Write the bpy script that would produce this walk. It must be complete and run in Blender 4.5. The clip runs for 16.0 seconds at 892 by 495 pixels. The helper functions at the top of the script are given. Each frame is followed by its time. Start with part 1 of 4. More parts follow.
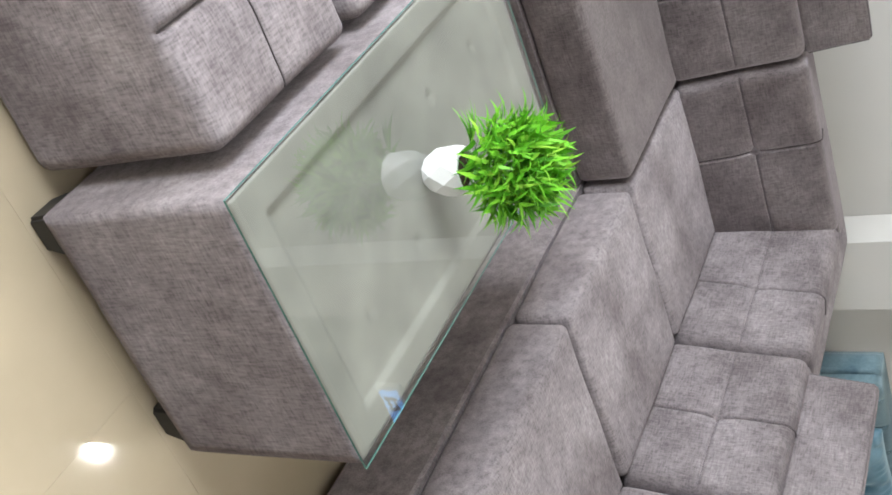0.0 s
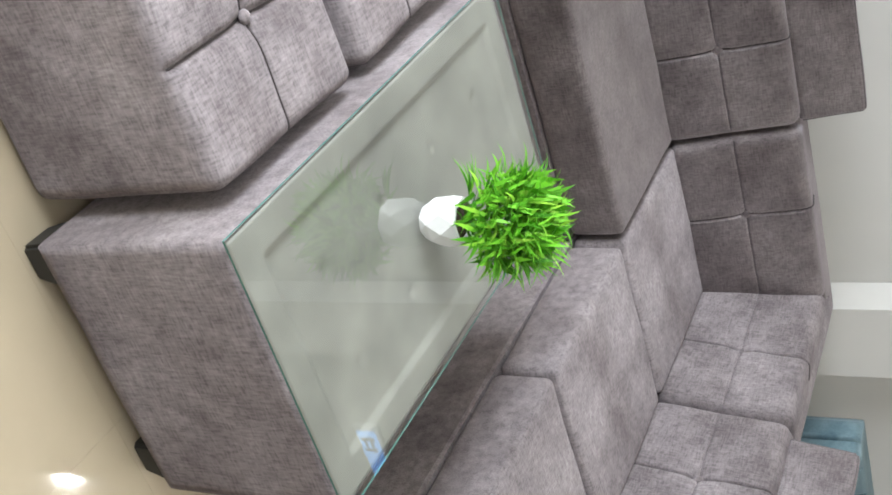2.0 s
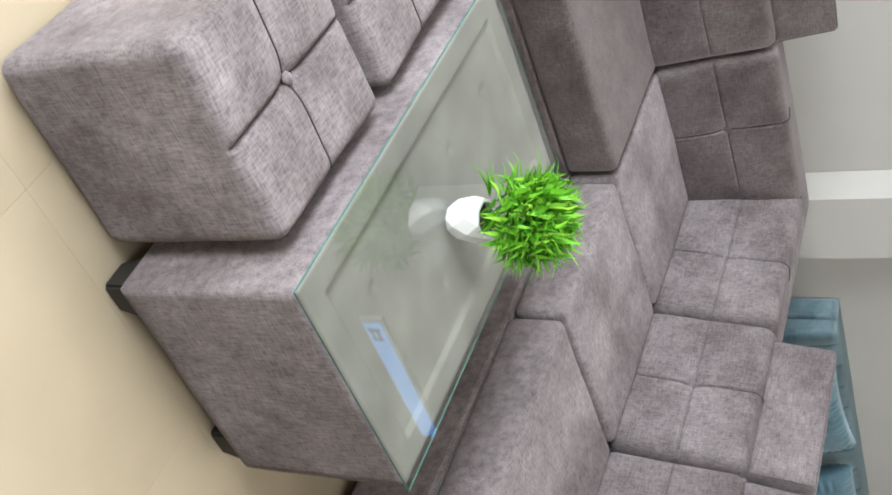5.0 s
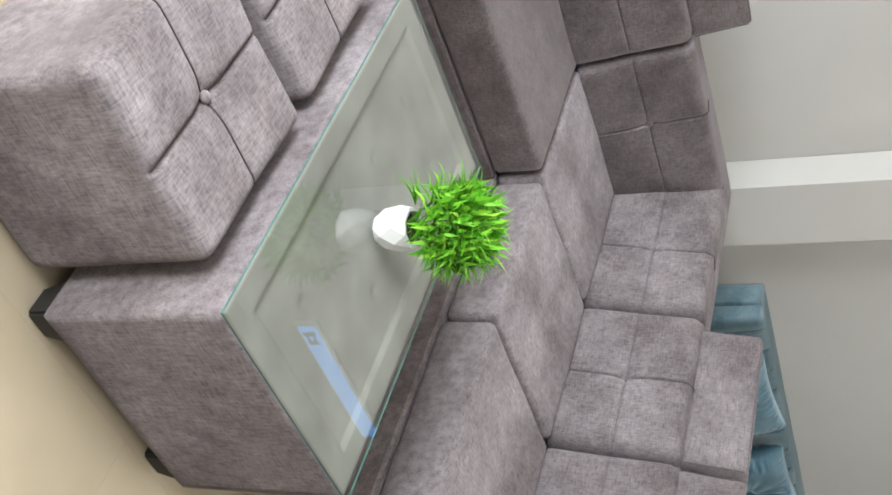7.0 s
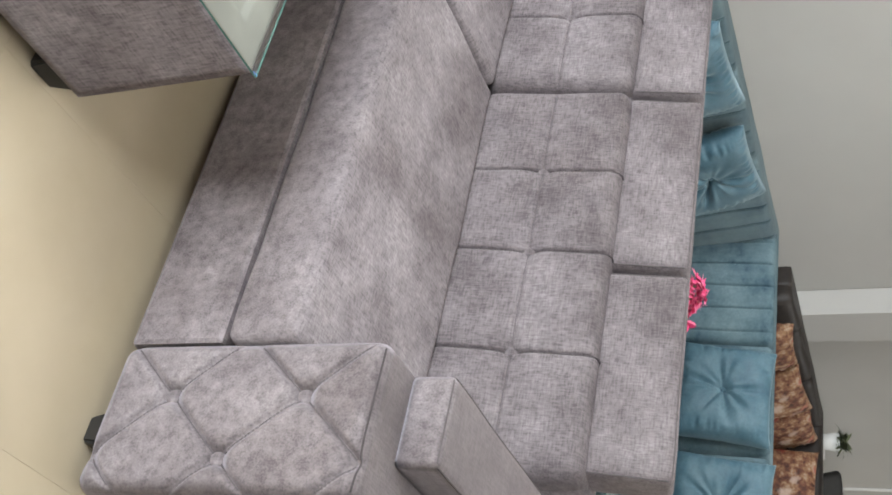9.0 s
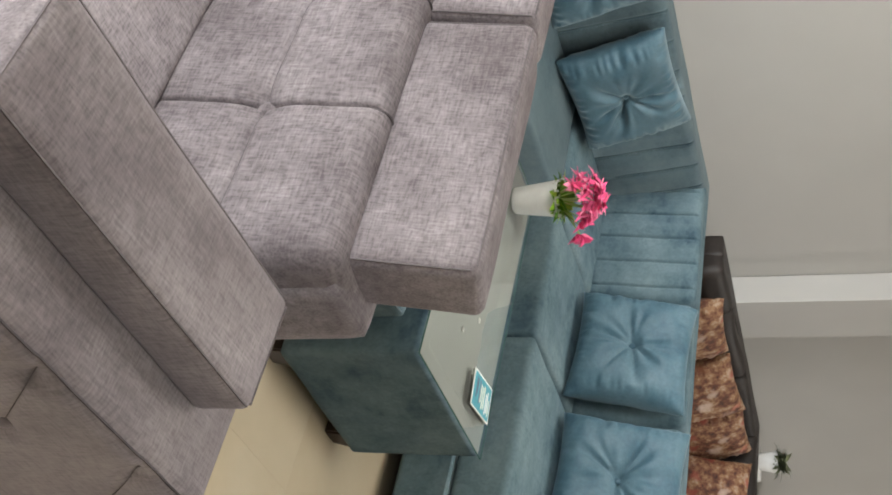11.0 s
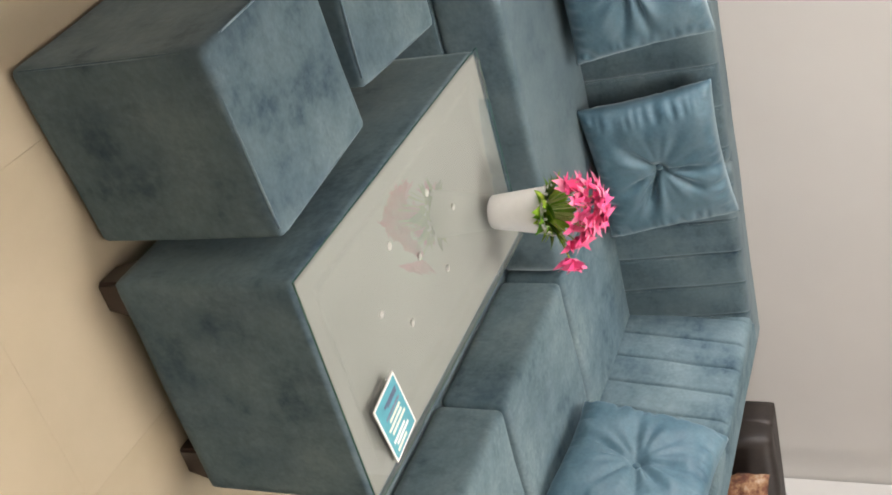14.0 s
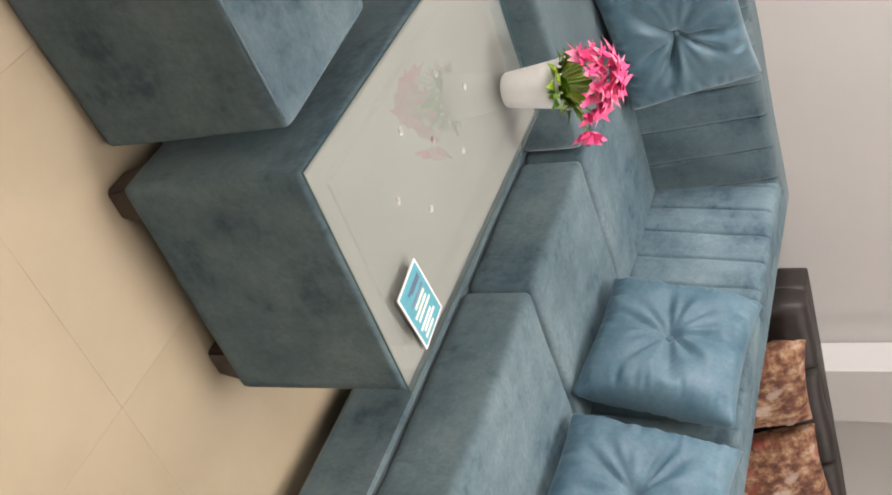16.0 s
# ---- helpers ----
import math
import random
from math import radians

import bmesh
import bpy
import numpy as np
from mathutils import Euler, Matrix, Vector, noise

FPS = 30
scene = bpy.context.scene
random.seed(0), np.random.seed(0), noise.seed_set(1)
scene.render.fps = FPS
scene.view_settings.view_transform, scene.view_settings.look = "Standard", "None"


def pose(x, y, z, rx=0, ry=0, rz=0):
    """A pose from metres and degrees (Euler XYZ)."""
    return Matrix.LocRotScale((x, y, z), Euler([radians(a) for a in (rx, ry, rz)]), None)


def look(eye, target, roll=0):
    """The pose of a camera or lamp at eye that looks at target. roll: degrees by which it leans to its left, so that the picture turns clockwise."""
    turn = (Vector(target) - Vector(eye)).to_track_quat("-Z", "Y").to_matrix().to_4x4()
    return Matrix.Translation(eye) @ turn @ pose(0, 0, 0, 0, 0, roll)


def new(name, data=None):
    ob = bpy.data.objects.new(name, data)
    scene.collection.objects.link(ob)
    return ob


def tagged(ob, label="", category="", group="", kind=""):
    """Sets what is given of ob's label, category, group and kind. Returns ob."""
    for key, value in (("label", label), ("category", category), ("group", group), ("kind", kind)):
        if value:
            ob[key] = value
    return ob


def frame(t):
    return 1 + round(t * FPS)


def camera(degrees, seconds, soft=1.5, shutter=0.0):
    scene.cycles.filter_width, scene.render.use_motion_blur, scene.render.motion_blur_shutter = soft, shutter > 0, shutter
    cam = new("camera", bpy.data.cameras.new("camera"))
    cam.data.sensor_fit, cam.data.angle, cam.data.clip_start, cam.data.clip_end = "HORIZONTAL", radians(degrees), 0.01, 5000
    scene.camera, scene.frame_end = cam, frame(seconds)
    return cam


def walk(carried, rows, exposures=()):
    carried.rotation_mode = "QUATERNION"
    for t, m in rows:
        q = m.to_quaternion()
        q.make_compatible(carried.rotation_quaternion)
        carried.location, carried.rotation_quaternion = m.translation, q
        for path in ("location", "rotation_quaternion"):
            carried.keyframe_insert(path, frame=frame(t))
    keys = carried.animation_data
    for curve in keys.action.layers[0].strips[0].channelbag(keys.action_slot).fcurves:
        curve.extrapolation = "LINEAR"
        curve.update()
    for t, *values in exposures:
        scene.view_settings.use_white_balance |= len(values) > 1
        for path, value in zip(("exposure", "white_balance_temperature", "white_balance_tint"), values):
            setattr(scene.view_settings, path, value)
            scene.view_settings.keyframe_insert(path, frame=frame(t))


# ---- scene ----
cam = camera(45.0, 16.0, 1.75)
PATH = [
    (0, (0.178, 0.197, 1.456), (1.171, 1.602, 0.436), 87.2),
    (0.5, (0.178, 0.181, 1.455), (1.201, 1.565, 0.436), 88.0),
    (1, (0.18, 0.19, 1.452), (1.22, 1.563, 0.435), 88.8),
    (1.5, (0.17, 0.193, 1.448), (1.193, 1.608, 0.472), 89.0),
    (2, (0.157, 0.198, 1.44), (1.099, 1.658, 0.449), 89.1),
    (2.5, (0.155, 0.193, 1.45), (1.109, 1.659, 0.481), 89.3),
    (3, (0.15, 0.187, 1.454), (1.226, 1.585, 0.512), 87.9),
    (3.5, (-0.071, 0.193, 1.432), (1.149, 1.464, 0.487), 88.0),
    (4, (-0.193, 0.189, 1.45), (0.972, 1.516, 0.512), 91.1),
    (4.2, (-0.206, 0.182, 1.454), (0.967, 1.495, 0.505), 90.8),
    (6.3, (-0.24, 0.186, 1.483), (0.973, 1.488, 0.569), 87.1),
    (6.5, (-0.237, 0.194, 1.48), (0.999, 1.506, 0.613), 86.8),
    (7, (-0.255, 0.201, 1.484), (0.986, 1.525, 0.642), 87.6),
    (7.5, (-0.266, 0.183, 1.484), (0.977, 1.51, 0.651), 87.8),
    (8, (-0.229, 0.17, 1.472), (1.049, 1.434, 0.595), 87.2),
    (8.5, (-0.086, 0.127, 1.466), (1.307, 1.275, 0.605), 84.8),
    (8.6, (-0.03, 0.097, 1.468), (1.377, 1.227, 0.607), 83.9),
    (8.7, (0.032, 0.057, 1.464), (1.476, 1.153, 0.62), 84.1),
    (9, (0.217, -0.006, 1.455), (1.695, 1.077, 0.652), 86.6),
    (9.5, (0.417, 0.012, 1.474), (1.972, 0.95, 0.636), 87.2),
    (9.6, (0.488, 0.023, 1.451), (2.089, 0.911, 0.644), 87.7),
    (10, (0.728, 0.066, 1.468), (2.384, 0.872, 0.689), 83.1),
    (10.2, (0.834, 0.034, 1.459), (2.46, 0.911, 0.694), 83.9),
    (12.3, (1.871, 0.141, 1.448), (3.053, 1.571, 0.701), 87.8),
    (12.5, (1.96, 0.182, 1.453), (3.207, 1.54, 0.676), 85.6),
    (13, (2.175, 0.194, 1.426), (3.242, 1.696, 0.648), 88.7),
    (13.5, (2.296, 0.171, 1.416), (3.177, 1.745, 0.552), 88.3),
    (14, (2.344, 0.144, 1.421), (3.332, 1.668, 0.583), 88.8),
    (14.5, (2.369, 0.149, 1.421), (3.484, 1.572, 0.567), 87.6),
    (15, (2.388, 0.169, 1.417), (3.507, 1.578, 0.545), 86.7),
    (15.5, (2.401, 0.173, 1.421), (3.518, 1.583, 0.547), 86.9),
    (16, (2.4, 0.171, 1.414), (3.526, 1.565, 0.525), 87.1),
]
EXPOSURES = [(0.0, 0.08, 6150, 8), (3.0, 0.08, 6100, 7), (4.0, 0.0, 6150, 8), (6.5, -0.05, 6200, 8), (7.7, -0.05, 6200, 8), (8.7, 0.10, 6150, 8), (9.6, 0.16, 6150, 7), (12.3, 0.42, 6700, 12), (13.0, 0.60, 6650, 13), (14.0, 0.62, 6650, 15), (15.2, 0.70, 6650, 17), (16.0, 0.70, 6650, 18)]
walk(cam, [(t, look(eye, target, roll)) for t, eye, target, roll in PATH], EXPOSURES)

# ---- light ----
world = bpy.data.worlds.new("world")
scene.world = world
world.use_nodes = True
wn = world.node_tree.nodes
sky = wn.new("ShaderNodeTexSky")
sky.sky_type, sky.sun_disc = "NISHITA", False
sky.sun_elevation, sky.sun_rotation = radians(50), radians(250)
world.node_tree.links.new(sky.outputs[0], wn["Background"].inputs[0])
wn["Background"].inputs[1].default_value = 0.1


def area(name, where, toward, sx, sy, watts, colour):
    data = bpy.data.lights.new(name, "AREA")
    data.shape, data.size, data.size_y, data.energy, data.color = "RECTANGLE", sx, sy, watts, colour
    ob = new(name, data)
    ob.matrix_world = look(where, toward)
    return ob


ROOM_X0, ROOM_X1, ROOM_Y0, ROOM_Y1, ROOM_H = -3.2, 12.1, -6.4, 3.63, 3.0
area("window_daylight", (ROOM_X0 + 0.02, 1.5, 1.9), (4, 1.6, 0.7), 3.2, 1.6, 390, (0.96, 0.98, 1.0))
LAMPS = [(3.17, 2.78, 9)]
# added fill lights, placed where neither floor nor glass mirrors them
FILL_PANELS = [(-0.7, 2.5, 16, 0.6), (2.6, 1.6, 7, 0.6), (3.6, 1.5, 23, 0.6), (-0.2, -0.6, 18, 0.6), (2.3, -0.6, 9, 0.6), (6.2, 0.3, 30, 0.6), (8.8, 0.6, 55, 0.6)]


# ---- materials ----
def shader(name, rough=0.8, metal=0.0):
    m = bpy.data.materials.new(name)
    m.use_nodes = True
    b = m.node_tree.nodes["Principled BSDF"]
    b.inputs["Roughness"].default_value, b.inputs["Metallic"].default_value = rough, metal
    return m, m.node_tree.nodes, m.node_tree.links, b


def ramp_of(nodes, links, fac, stops):
    r = nodes.new("ShaderNodeValToRGB")
    while len(r.color_ramp.elements) < len(stops):
        r.color_ramp.elements.new(0.5)
    for e, (p, c) in zip(r.color_ramp.elements, stops):
        e.position, e.color = p, (*c, 1)
    links.new(fac, r.inputs[0])
    return r.outputs[0]


def noise_of(nodes, links, scale, detail=4.0, stretch=(1, 1, 1), rough=0.5):
    tc, mp, n = nodes.new("ShaderNodeTexCoord"), nodes.new("ShaderNodeMapping"), nodes.new("ShaderNodeTexNoise")
    mp.inputs["Scale"].default_value = stretch
    n.inputs["Scale"].default_value, n.inputs["Detail"].default_value, n.inputs["Roughness"].default_value = scale, detail, rough
    links.new(tc.outputs["Object"], mp.inputs[0])
    links.new(mp.outputs[0], n.inputs["Vector"])
    return n.outputs["Fac"]


def mixed(nodes, links, fac, a, b, mode="MIX"):
    x = nodes.new("ShaderNodeMix")
    x.data_type, x.blend_type = "RGBA", mode
    for socket, value in ((x.inputs[0], fac), (x.inputs[6], a), (x.inputs[7], b)):
        if isinstance(value, (int, float)):
            socket.default_value = value
        elif isinstance(value, tuple):
            socket.default_value = (*value, 1)
        else:
            links.new(value, socket)
    return x.outputs[2]


def light_tilt_of(nodes, links, lean):
    """Shading normal tilted along the object's own x, as by leaning pile; it sets whole sides lighter or darker."""
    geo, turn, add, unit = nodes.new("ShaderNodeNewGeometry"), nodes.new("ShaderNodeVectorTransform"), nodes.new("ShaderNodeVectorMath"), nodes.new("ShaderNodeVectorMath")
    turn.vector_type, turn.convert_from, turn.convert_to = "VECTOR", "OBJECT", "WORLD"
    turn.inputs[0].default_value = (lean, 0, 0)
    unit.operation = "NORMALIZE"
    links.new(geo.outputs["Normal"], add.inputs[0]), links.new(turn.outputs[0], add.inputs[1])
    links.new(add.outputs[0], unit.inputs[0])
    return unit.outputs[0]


def bump_of(nodes, links, bsdf, height, strength, distance=0.002, lean=0.0):
    b = nodes.new("ShaderNodeBump")
    if lean:
        links.new(light_tilt_of(nodes, links, lean), b.inputs["Normal"])
    b.inputs["Strength"].default_value, b.inputs["Distance"].default_value = strength, distance
    links.new(height, b.inputs["Height"])
    links.new(b.outputs[0], bsdf.inputs["Normal"])


def plain(name, colour, rough=0.6, metal=0.0, vary=0.12, scale=18.0, bump=0.05):
    m, n, l, b = shader(name, rough, metal)
    f = noise_of(n, l, scale)
    c = ramp_of(n, l, f, [(0.3, tuple(v * (1 - vary) for v in colour)), (0.7, tuple(min(1, v * (1 + vary)) for v in colour))])
    l.new(c, b.inputs["Base Color"])
    if bump:
        bump_of(n, l, b, noise_of(n, l, scale * 12), bump)
    return m


def chenille(name, dark, mid, light, sheen):
    """Short-pile woven upholstery: broad brushed patches over a fine cross weave."""
    m, n, l, b = shader(name, 0.88)
    patch = ramp_of(n, l, noise_of(n, l, 7.0, 6, rough=0.65), [(0.3, dark), (0.5, mid), (0.72, light)])
    pile = ramp_of(n, l, noise_of(n, l, 2.3, 5, (1, 1.4, 1), 0.6), [(0.34, (0.72, 0.69, 0.68)), (0.52, (1, 1, 1)), (0.7, (1.08, 1.08, 1.09))])
    patch = mixed(n, l, 0.8, patch, pile, "MULTIPLY")
    slub = noise_of(n, l, 44.0, 3, (1, 6, 6))
    slub2 = noise_of(n, l, 44.0, 3, (6, 1.2, 1.2))
    weave = n.new("ShaderNodeMath")
    weave.operation = "MULTIPLY_ADD"
    half = n.new("ShaderNodeMath")
    half.operation = "MULTIPLY"
    half.inputs[1].default_value = 0.5
    l.new(slub2, half.inputs[0])
    weave.inputs[1].default_value = 0.5
    l.new(slub, weave.inputs[0]), l.new(half.outputs[0], weave.inputs[2])
    grain = ramp_of(n, l, weave.outputs[0], [(0.36, (0.64, 0.62, 0.625)), (0.5, (0.98, 0.97, 0.97)), (0.64, (1.25, 1.24, 1.24))])
    l.new(mixed(n, l, 1.0, patch, grain, "MULTIPLY"), b.inputs["Base Color"])
    b.inputs["Sheen Weight"].default_value, b.inputs["Sheen Roughness"].default_value = sheen, 0.45
    b.inputs["Sheen Tint"].default_value = (0.62, 0.57, 0.62, 1)
    b.inputs["Specular IOR Level"].default_value = 0.2
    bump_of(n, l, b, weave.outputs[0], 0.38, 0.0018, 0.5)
    return m


def velvet(name, dark, mid, light, sheen, rough=0.62, bump=0.25, nap=0.8):
    """Crushed velvet: soft clouds where the pile lies another way."""
    m, n, l, b = shader(name, rough)
    cloud = ramp_of(n, l, noise_of(n, l, 5.5, 7, (1, 1, 1.3), 0.68), [(0.30, dark), (0.44, mid), (0.70, light)])
    smear = ramp_of(n, l, noise_of(n, l, 9.0, 8, (1, 1.8, 0.8), 0.72), [(0.34, (0.64, 0.69, 0.74)), (0.47, (1, 1, 1))])
    cloud = mixed(n, l, nap, cloud, smear, "MULTIPLY")
    stroke = ramp_of(n, l, noise_of(n, l, 3.2, 6, (2.2, 0.9, 1.3), 0.6), [(0.40, (0.78, 0.83, 0.88)), (0.47, (1, 1, 1)), (0.62, (1.08, 1.07, 1.05))])
    cloud = mixed(n, l, nap * 0.9, cloud, stroke, "MULTIPLY")
    fine = ramp_of(n, l, noise_of(n, l, 90.0, 4), [(0.3, (0.75, 0.75, 0.75)), (0.7, (1, 1, 1))])
    l.new(mixed(n, l, 0.6, cloud, fine, "MULTIPLY"), b.inputs["Base Color"])
    b.inputs["Sheen Weight"].default_value, b.inputs["Sheen Roughness"].default_value = sheen, 0.38
    b.inputs["Sheen Tint"].default_value = (0.42, 0.52, 0.56, 1)
    b.inputs["Specular IOR Level"].default_value = 0.3
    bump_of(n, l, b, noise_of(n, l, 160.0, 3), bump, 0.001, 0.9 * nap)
    return m


TAUPE = chenille("taupe_chenille", (0.116, 0.099, 0.102), (0.190, 0.167, 0.171), (0.264, 0.237, 0.240), 0.45)
TEAL = velvet("teal_velvet", (0.030, 0.070, 0.102), (0.108, 0.174, 0.204), (0.182, 0.256, 0.284), 0.5)
SATIN = velvet("teal_satin", (0.046, 0.104, 0.144), (0.076, 0.150, 0.194), (0.126, 0.206, 0.248), 0.8, 0.44, 0.10, 0.3)
LEATHER = plain("dark_brown_leather", (0.024, 0.018, 0.015), 0.52, 0, 0.25, 30, 0.3)
BLACK = plain("black_plastic", (0.014, 0.013, 0.012), 0.6, 0, 0.2)
DARKWOOD = plain("dark_stained_wood", (0.035, 0.018, 0.012), 0.4, 0, 0.3, 14, 0.1)
WALL = plain("warm_grey_wall_paint", (0.53, 0.515, 0.485), 0.75, 0, 0.03, 2.2, 0.12)
WHITE = plain("white_paint", (0.80, 0.79, 0.76), 0.6, 0, 0.03, 3.0, 0.08)
# ceiling out of view; its tone is lowered to weaken the bounced light
CEIL = plain("low_bounce_ceiling_paint", (0.58, 0.565, 0.53), 0.85, 0, 0.03, 2.0, 0.05)
CERAMIC = plain("white_ceramic", (0.80, 0.795, 0.775), 0.3, 0, 0.02, 60, 0.1)
SOIL = plain("brown_soil", (0.06, 0.04, 0.025), 0.95, 0, 0.4, 90, 0.5)
PALE = plain("yellow_petal", (0.85, 0.62, 0.03), 0.6, 0, 0.2, 40, 0)
DOORWOOD = plain("red_brown_door_veneer", (0.11, 0.032, 0.016), 0.4, 0, 0.25, 9, 0.05)
DESKWOOD = plain("walnut_desk_laminate", (0.09, 0.045, 0.03), 0.4, 0, 0.25, 9, 0.05)
PAPER = plain("paper", (0.50, 0.49, 0.46), 0.8, 0, 0.1, 60, 0)
PAPER_BLUE = plain("blue_grey_cover", (0.16, 0.2, 0.27), 0.6, 0, 0.15, 60, 0)
VIOLET = plain("violet_wrap", (0.12, 0.06, 0.2), 0.5, 0, 0.4, 60, 0)
METAL = plain("brushed_steel", (0.55, 0.55, 0.54), 0.35, 1.0, 0.1)
CARD_TEAL = plain("teal_print", (0.085, 0.33, 0.40), 0.5, 0, 0.1, 60, 0)
CARD_BAR = plain("pale_print", (0.72, 0.74, 0.62), 0.5, 0, 0.1, 60, 0)
CARD_DARK = plain("slate_print", (0.10, 0.13, 0.2), 0.5, 0, 0.1, 60, 0)
BACKING = plain("pale_grey_table_panel", (0.305, 0.30, 0.27), 0.6, 0, 0.2, 7, 0.1)
BACKING_SMOOTH = plain("pale_sage_table_panel", (0.325, 0.337, 0.315), 0.6, 0, 0.05, 4, 0.05)


def tile_material():
    m, n, l, b = shader("cream_vitrified_tile", 0.16)
    info = n.new("ShaderNodeObjectInfo")
    tone = ramp_of(n, l, info.outputs["Random"], [(0.0, (0.515, 0.435, 0.312)), (1.0, (0.54, 0.46, 0.336))])
    cloud = ramp_of(n, l, noise_of(n, l, 2.6, 6, rough=0.6), [(0.3, (0.86, 0.85, 0.82)), (0.7, (1, 1, 1))])
    l.new(mixed(n, l, 0.8, tone, cloud, "MULTIPLY"), b.inputs["Base Color"])
    r = ramp_of(n, l, noise_of(n, l, 6.0, 4), [(0.3, (0.045, 0.045, 0.045)), (0.75, (0.09, 0.09, 0.09))])
    l.new(r, b.inputs["Roughness"])
    return m


TILE = tile_material()
GROUT = plain("beige_grout", (0.49, 0.42, 0.315), 0.9, 0, 0.15, 20, 0.1)


def glass_material(name, tint, index, rough=0.0):
    """Thin clear glass: what lies behind shows through, Fresnel drives the gloss."""
    m = bpy.data.materials.new(name)
    m.use_nodes = True
    n, l = m.node_tree.nodes, m.node_tree.links
    n.clear()
    out, mix, f = n.new("ShaderNodeOutputMaterial"), n.new("ShaderNodeMixShader"), n.new("ShaderNodeFresnel")
    t, g = n.new("ShaderNodeBsdfTransparent"), n.new("ShaderNodeBsdfGlossy")
    f.inputs[0].default_value = index
    t.inputs[0].default_value = (*tint, 1)
    g.inputs["Roughness"].default_value = rough
    l.new(f.outputs[0], mix.inputs[0]), l.new(t.outputs[0], mix.inputs[1]), l.new(g.outputs[0], mix.inputs[2])
    l.new(mix.outputs[0], out.inputs[0])
    return m


GLASS = glass_material("table_glass", (0.93, 0.955, 0.92), 2.1)
CLEAR = plain("cloudy_clear_plastic", (0.62, 0.64, 0.60), 0.25, 0, 0.05, 20, 0)
CLEAR.node_tree.nodes["Principled BSDF"].inputs["Transmission Weight"].default_value = 0.75
PANE = glass_material("window_glass", (0.97, 0.98, 0.97), 1.45)
EDGE = plain("green_glass_edge", (0.085, 0.19, 0.165), 0.15, 0, 0.15, 30, 0)


def foliage(name, stops, rough=0.5):
    m, n, l, b = shader(name, rough)
    geo = n.new("ShaderNodeNewGeometry")
    l.new(ramp_of(n, l, geo.outputs["Random Per Island"], stops), b.inputs["Base Color"])
    b.inputs["Specular IOR Level"].default_value = 0.3
    return m


GRASS = foliage("bright_green_plastic_grass", [(0.0, (0.05, 0.20, 0.010)), (0.35, (0.13, 0.42, 0.018)), (0.75, (0.21, 0.55, 0.035)), (1.0, (0.34, 0.63, 0.06))])
LEAF = foliage("green_leaf", [(0.0, (0.05, 0.16, 0.01)), (0.6, (0.17, 0.36, 0.02)), (1.0, (0.34, 0.48, 0.05))])
PINK = foliage("pink_petal", [(0.0, (0.55, 0.03, 0.13)), (0.55, (0.80, 0.08, 0.25)), (0.85, (0.84, 0.15, 0.32)), (1.0, (0.88, 0.32, 0.45))])
STEM = plain("pale_green_stem", (0.36, 0.46, 0.14), 0.5, 0, 0.15, 60, 0)
# colour of the welts; in the folds it stands for shade
WELT_AND_FOLD_SHADE = plain("taupe_welt_and_fold_shade", (0.11, 0.094, 0.096), 0.9, 0, 0.2, 40, 0)
# dark colour of edge seams, and of the shade in tufted creases
SEAM_AND_CREASE_SHADE = plain("dark_taupe_seam_and_crease_shade", (0.060, 0.050, 0.052), 0.9, 0, 0.2, 40, 0)


def glow(name, colour, power):
    m = bpy.data.materials.new(name)
    m.use_nodes = True
    n, l = m.node_tree.nodes, m.node_tree.links
    n.clear()
    out, e = n.new("ShaderNodeOutputMaterial"), n.new("ShaderNodeEmission")
    e.inputs[0].default_value, e.inputs[1].default_value = (*colour, 1), power
    l.new(e.outputs[0], out.inputs[0])
    return m


LAMP_GLOW = glow("warm_downlight_glow", (1.0, 0.88, 0.66), 18)
# glow of the added fill panels
FILL_GLOW = glow("fill_diffuser_glow", (1.0, 0.96, 0.9), 3.0)
BLUE_GLOW = glow("blue_light_strip_glow", (0.22, 0.48, 1.0), 2.6)


def floral_material():
    m, n, l, b = shader("brown_floral_print", 0.75)
    tc, v = n.new("ShaderNodeTexCoord"), n.new("ShaderNodeTexVoronoi")
    v.inputs["Scale"].default_value = 9.5
    wob, add = n.new("ShaderNodeTexNoise"), n.new("ShaderNodeVectorMath")
    wob.inputs["Scale"].default_value, wob.inputs["Detail"].default_value = 22, 4
    add.operation = "MULTIPLY_ADD"
    add.inputs[1].default_value = (0.09, 0.09, 0.09)
    l.new(tc.outputs["Object"], wob.inputs["Vector"])
    l.new(wob.outputs["Color"], add.inputs[0])
    l.new(tc.outputs["Object"], add.inputs[2])
    l.new(add.outputs[0], v.inputs["Vector"])
    base = ramp_of(n, l, noise_of(n, l, 15, 7, rough=0.68), [(0.36, (0.05, 0.022, 0.014)), (0.46, (0.15, 0.055, 0.032)), (0.55, (0.31, 0.17, 0.085)), (0.66, (0.50, 0.38, 0.29))])
    bloom = ramp_of(n, l, v.outputs["Distance"], [(0.0, (1, 1, 1)), (0.22, (0.7, 0.7, 0.7)), (0.40, (0, 0, 0))])
    hue = ramp_of(n, l, v.outputs["Color"], [(0.2, (0.25, 0.035, 0.025)), (0.42, (0.52, 0.20, 0.14)), (0.55, (0.72, 0.58, 0.48)), (0.75, (0.20, 0.07, 0.03))])
    l.new(mixed(n, l, bloom, base, hue), b.inputs["Base Color"])
    bump_of(n, l, b, noise_of(n, l, 120, 3), 0.15)
    return m


FLORAL = floral_material()


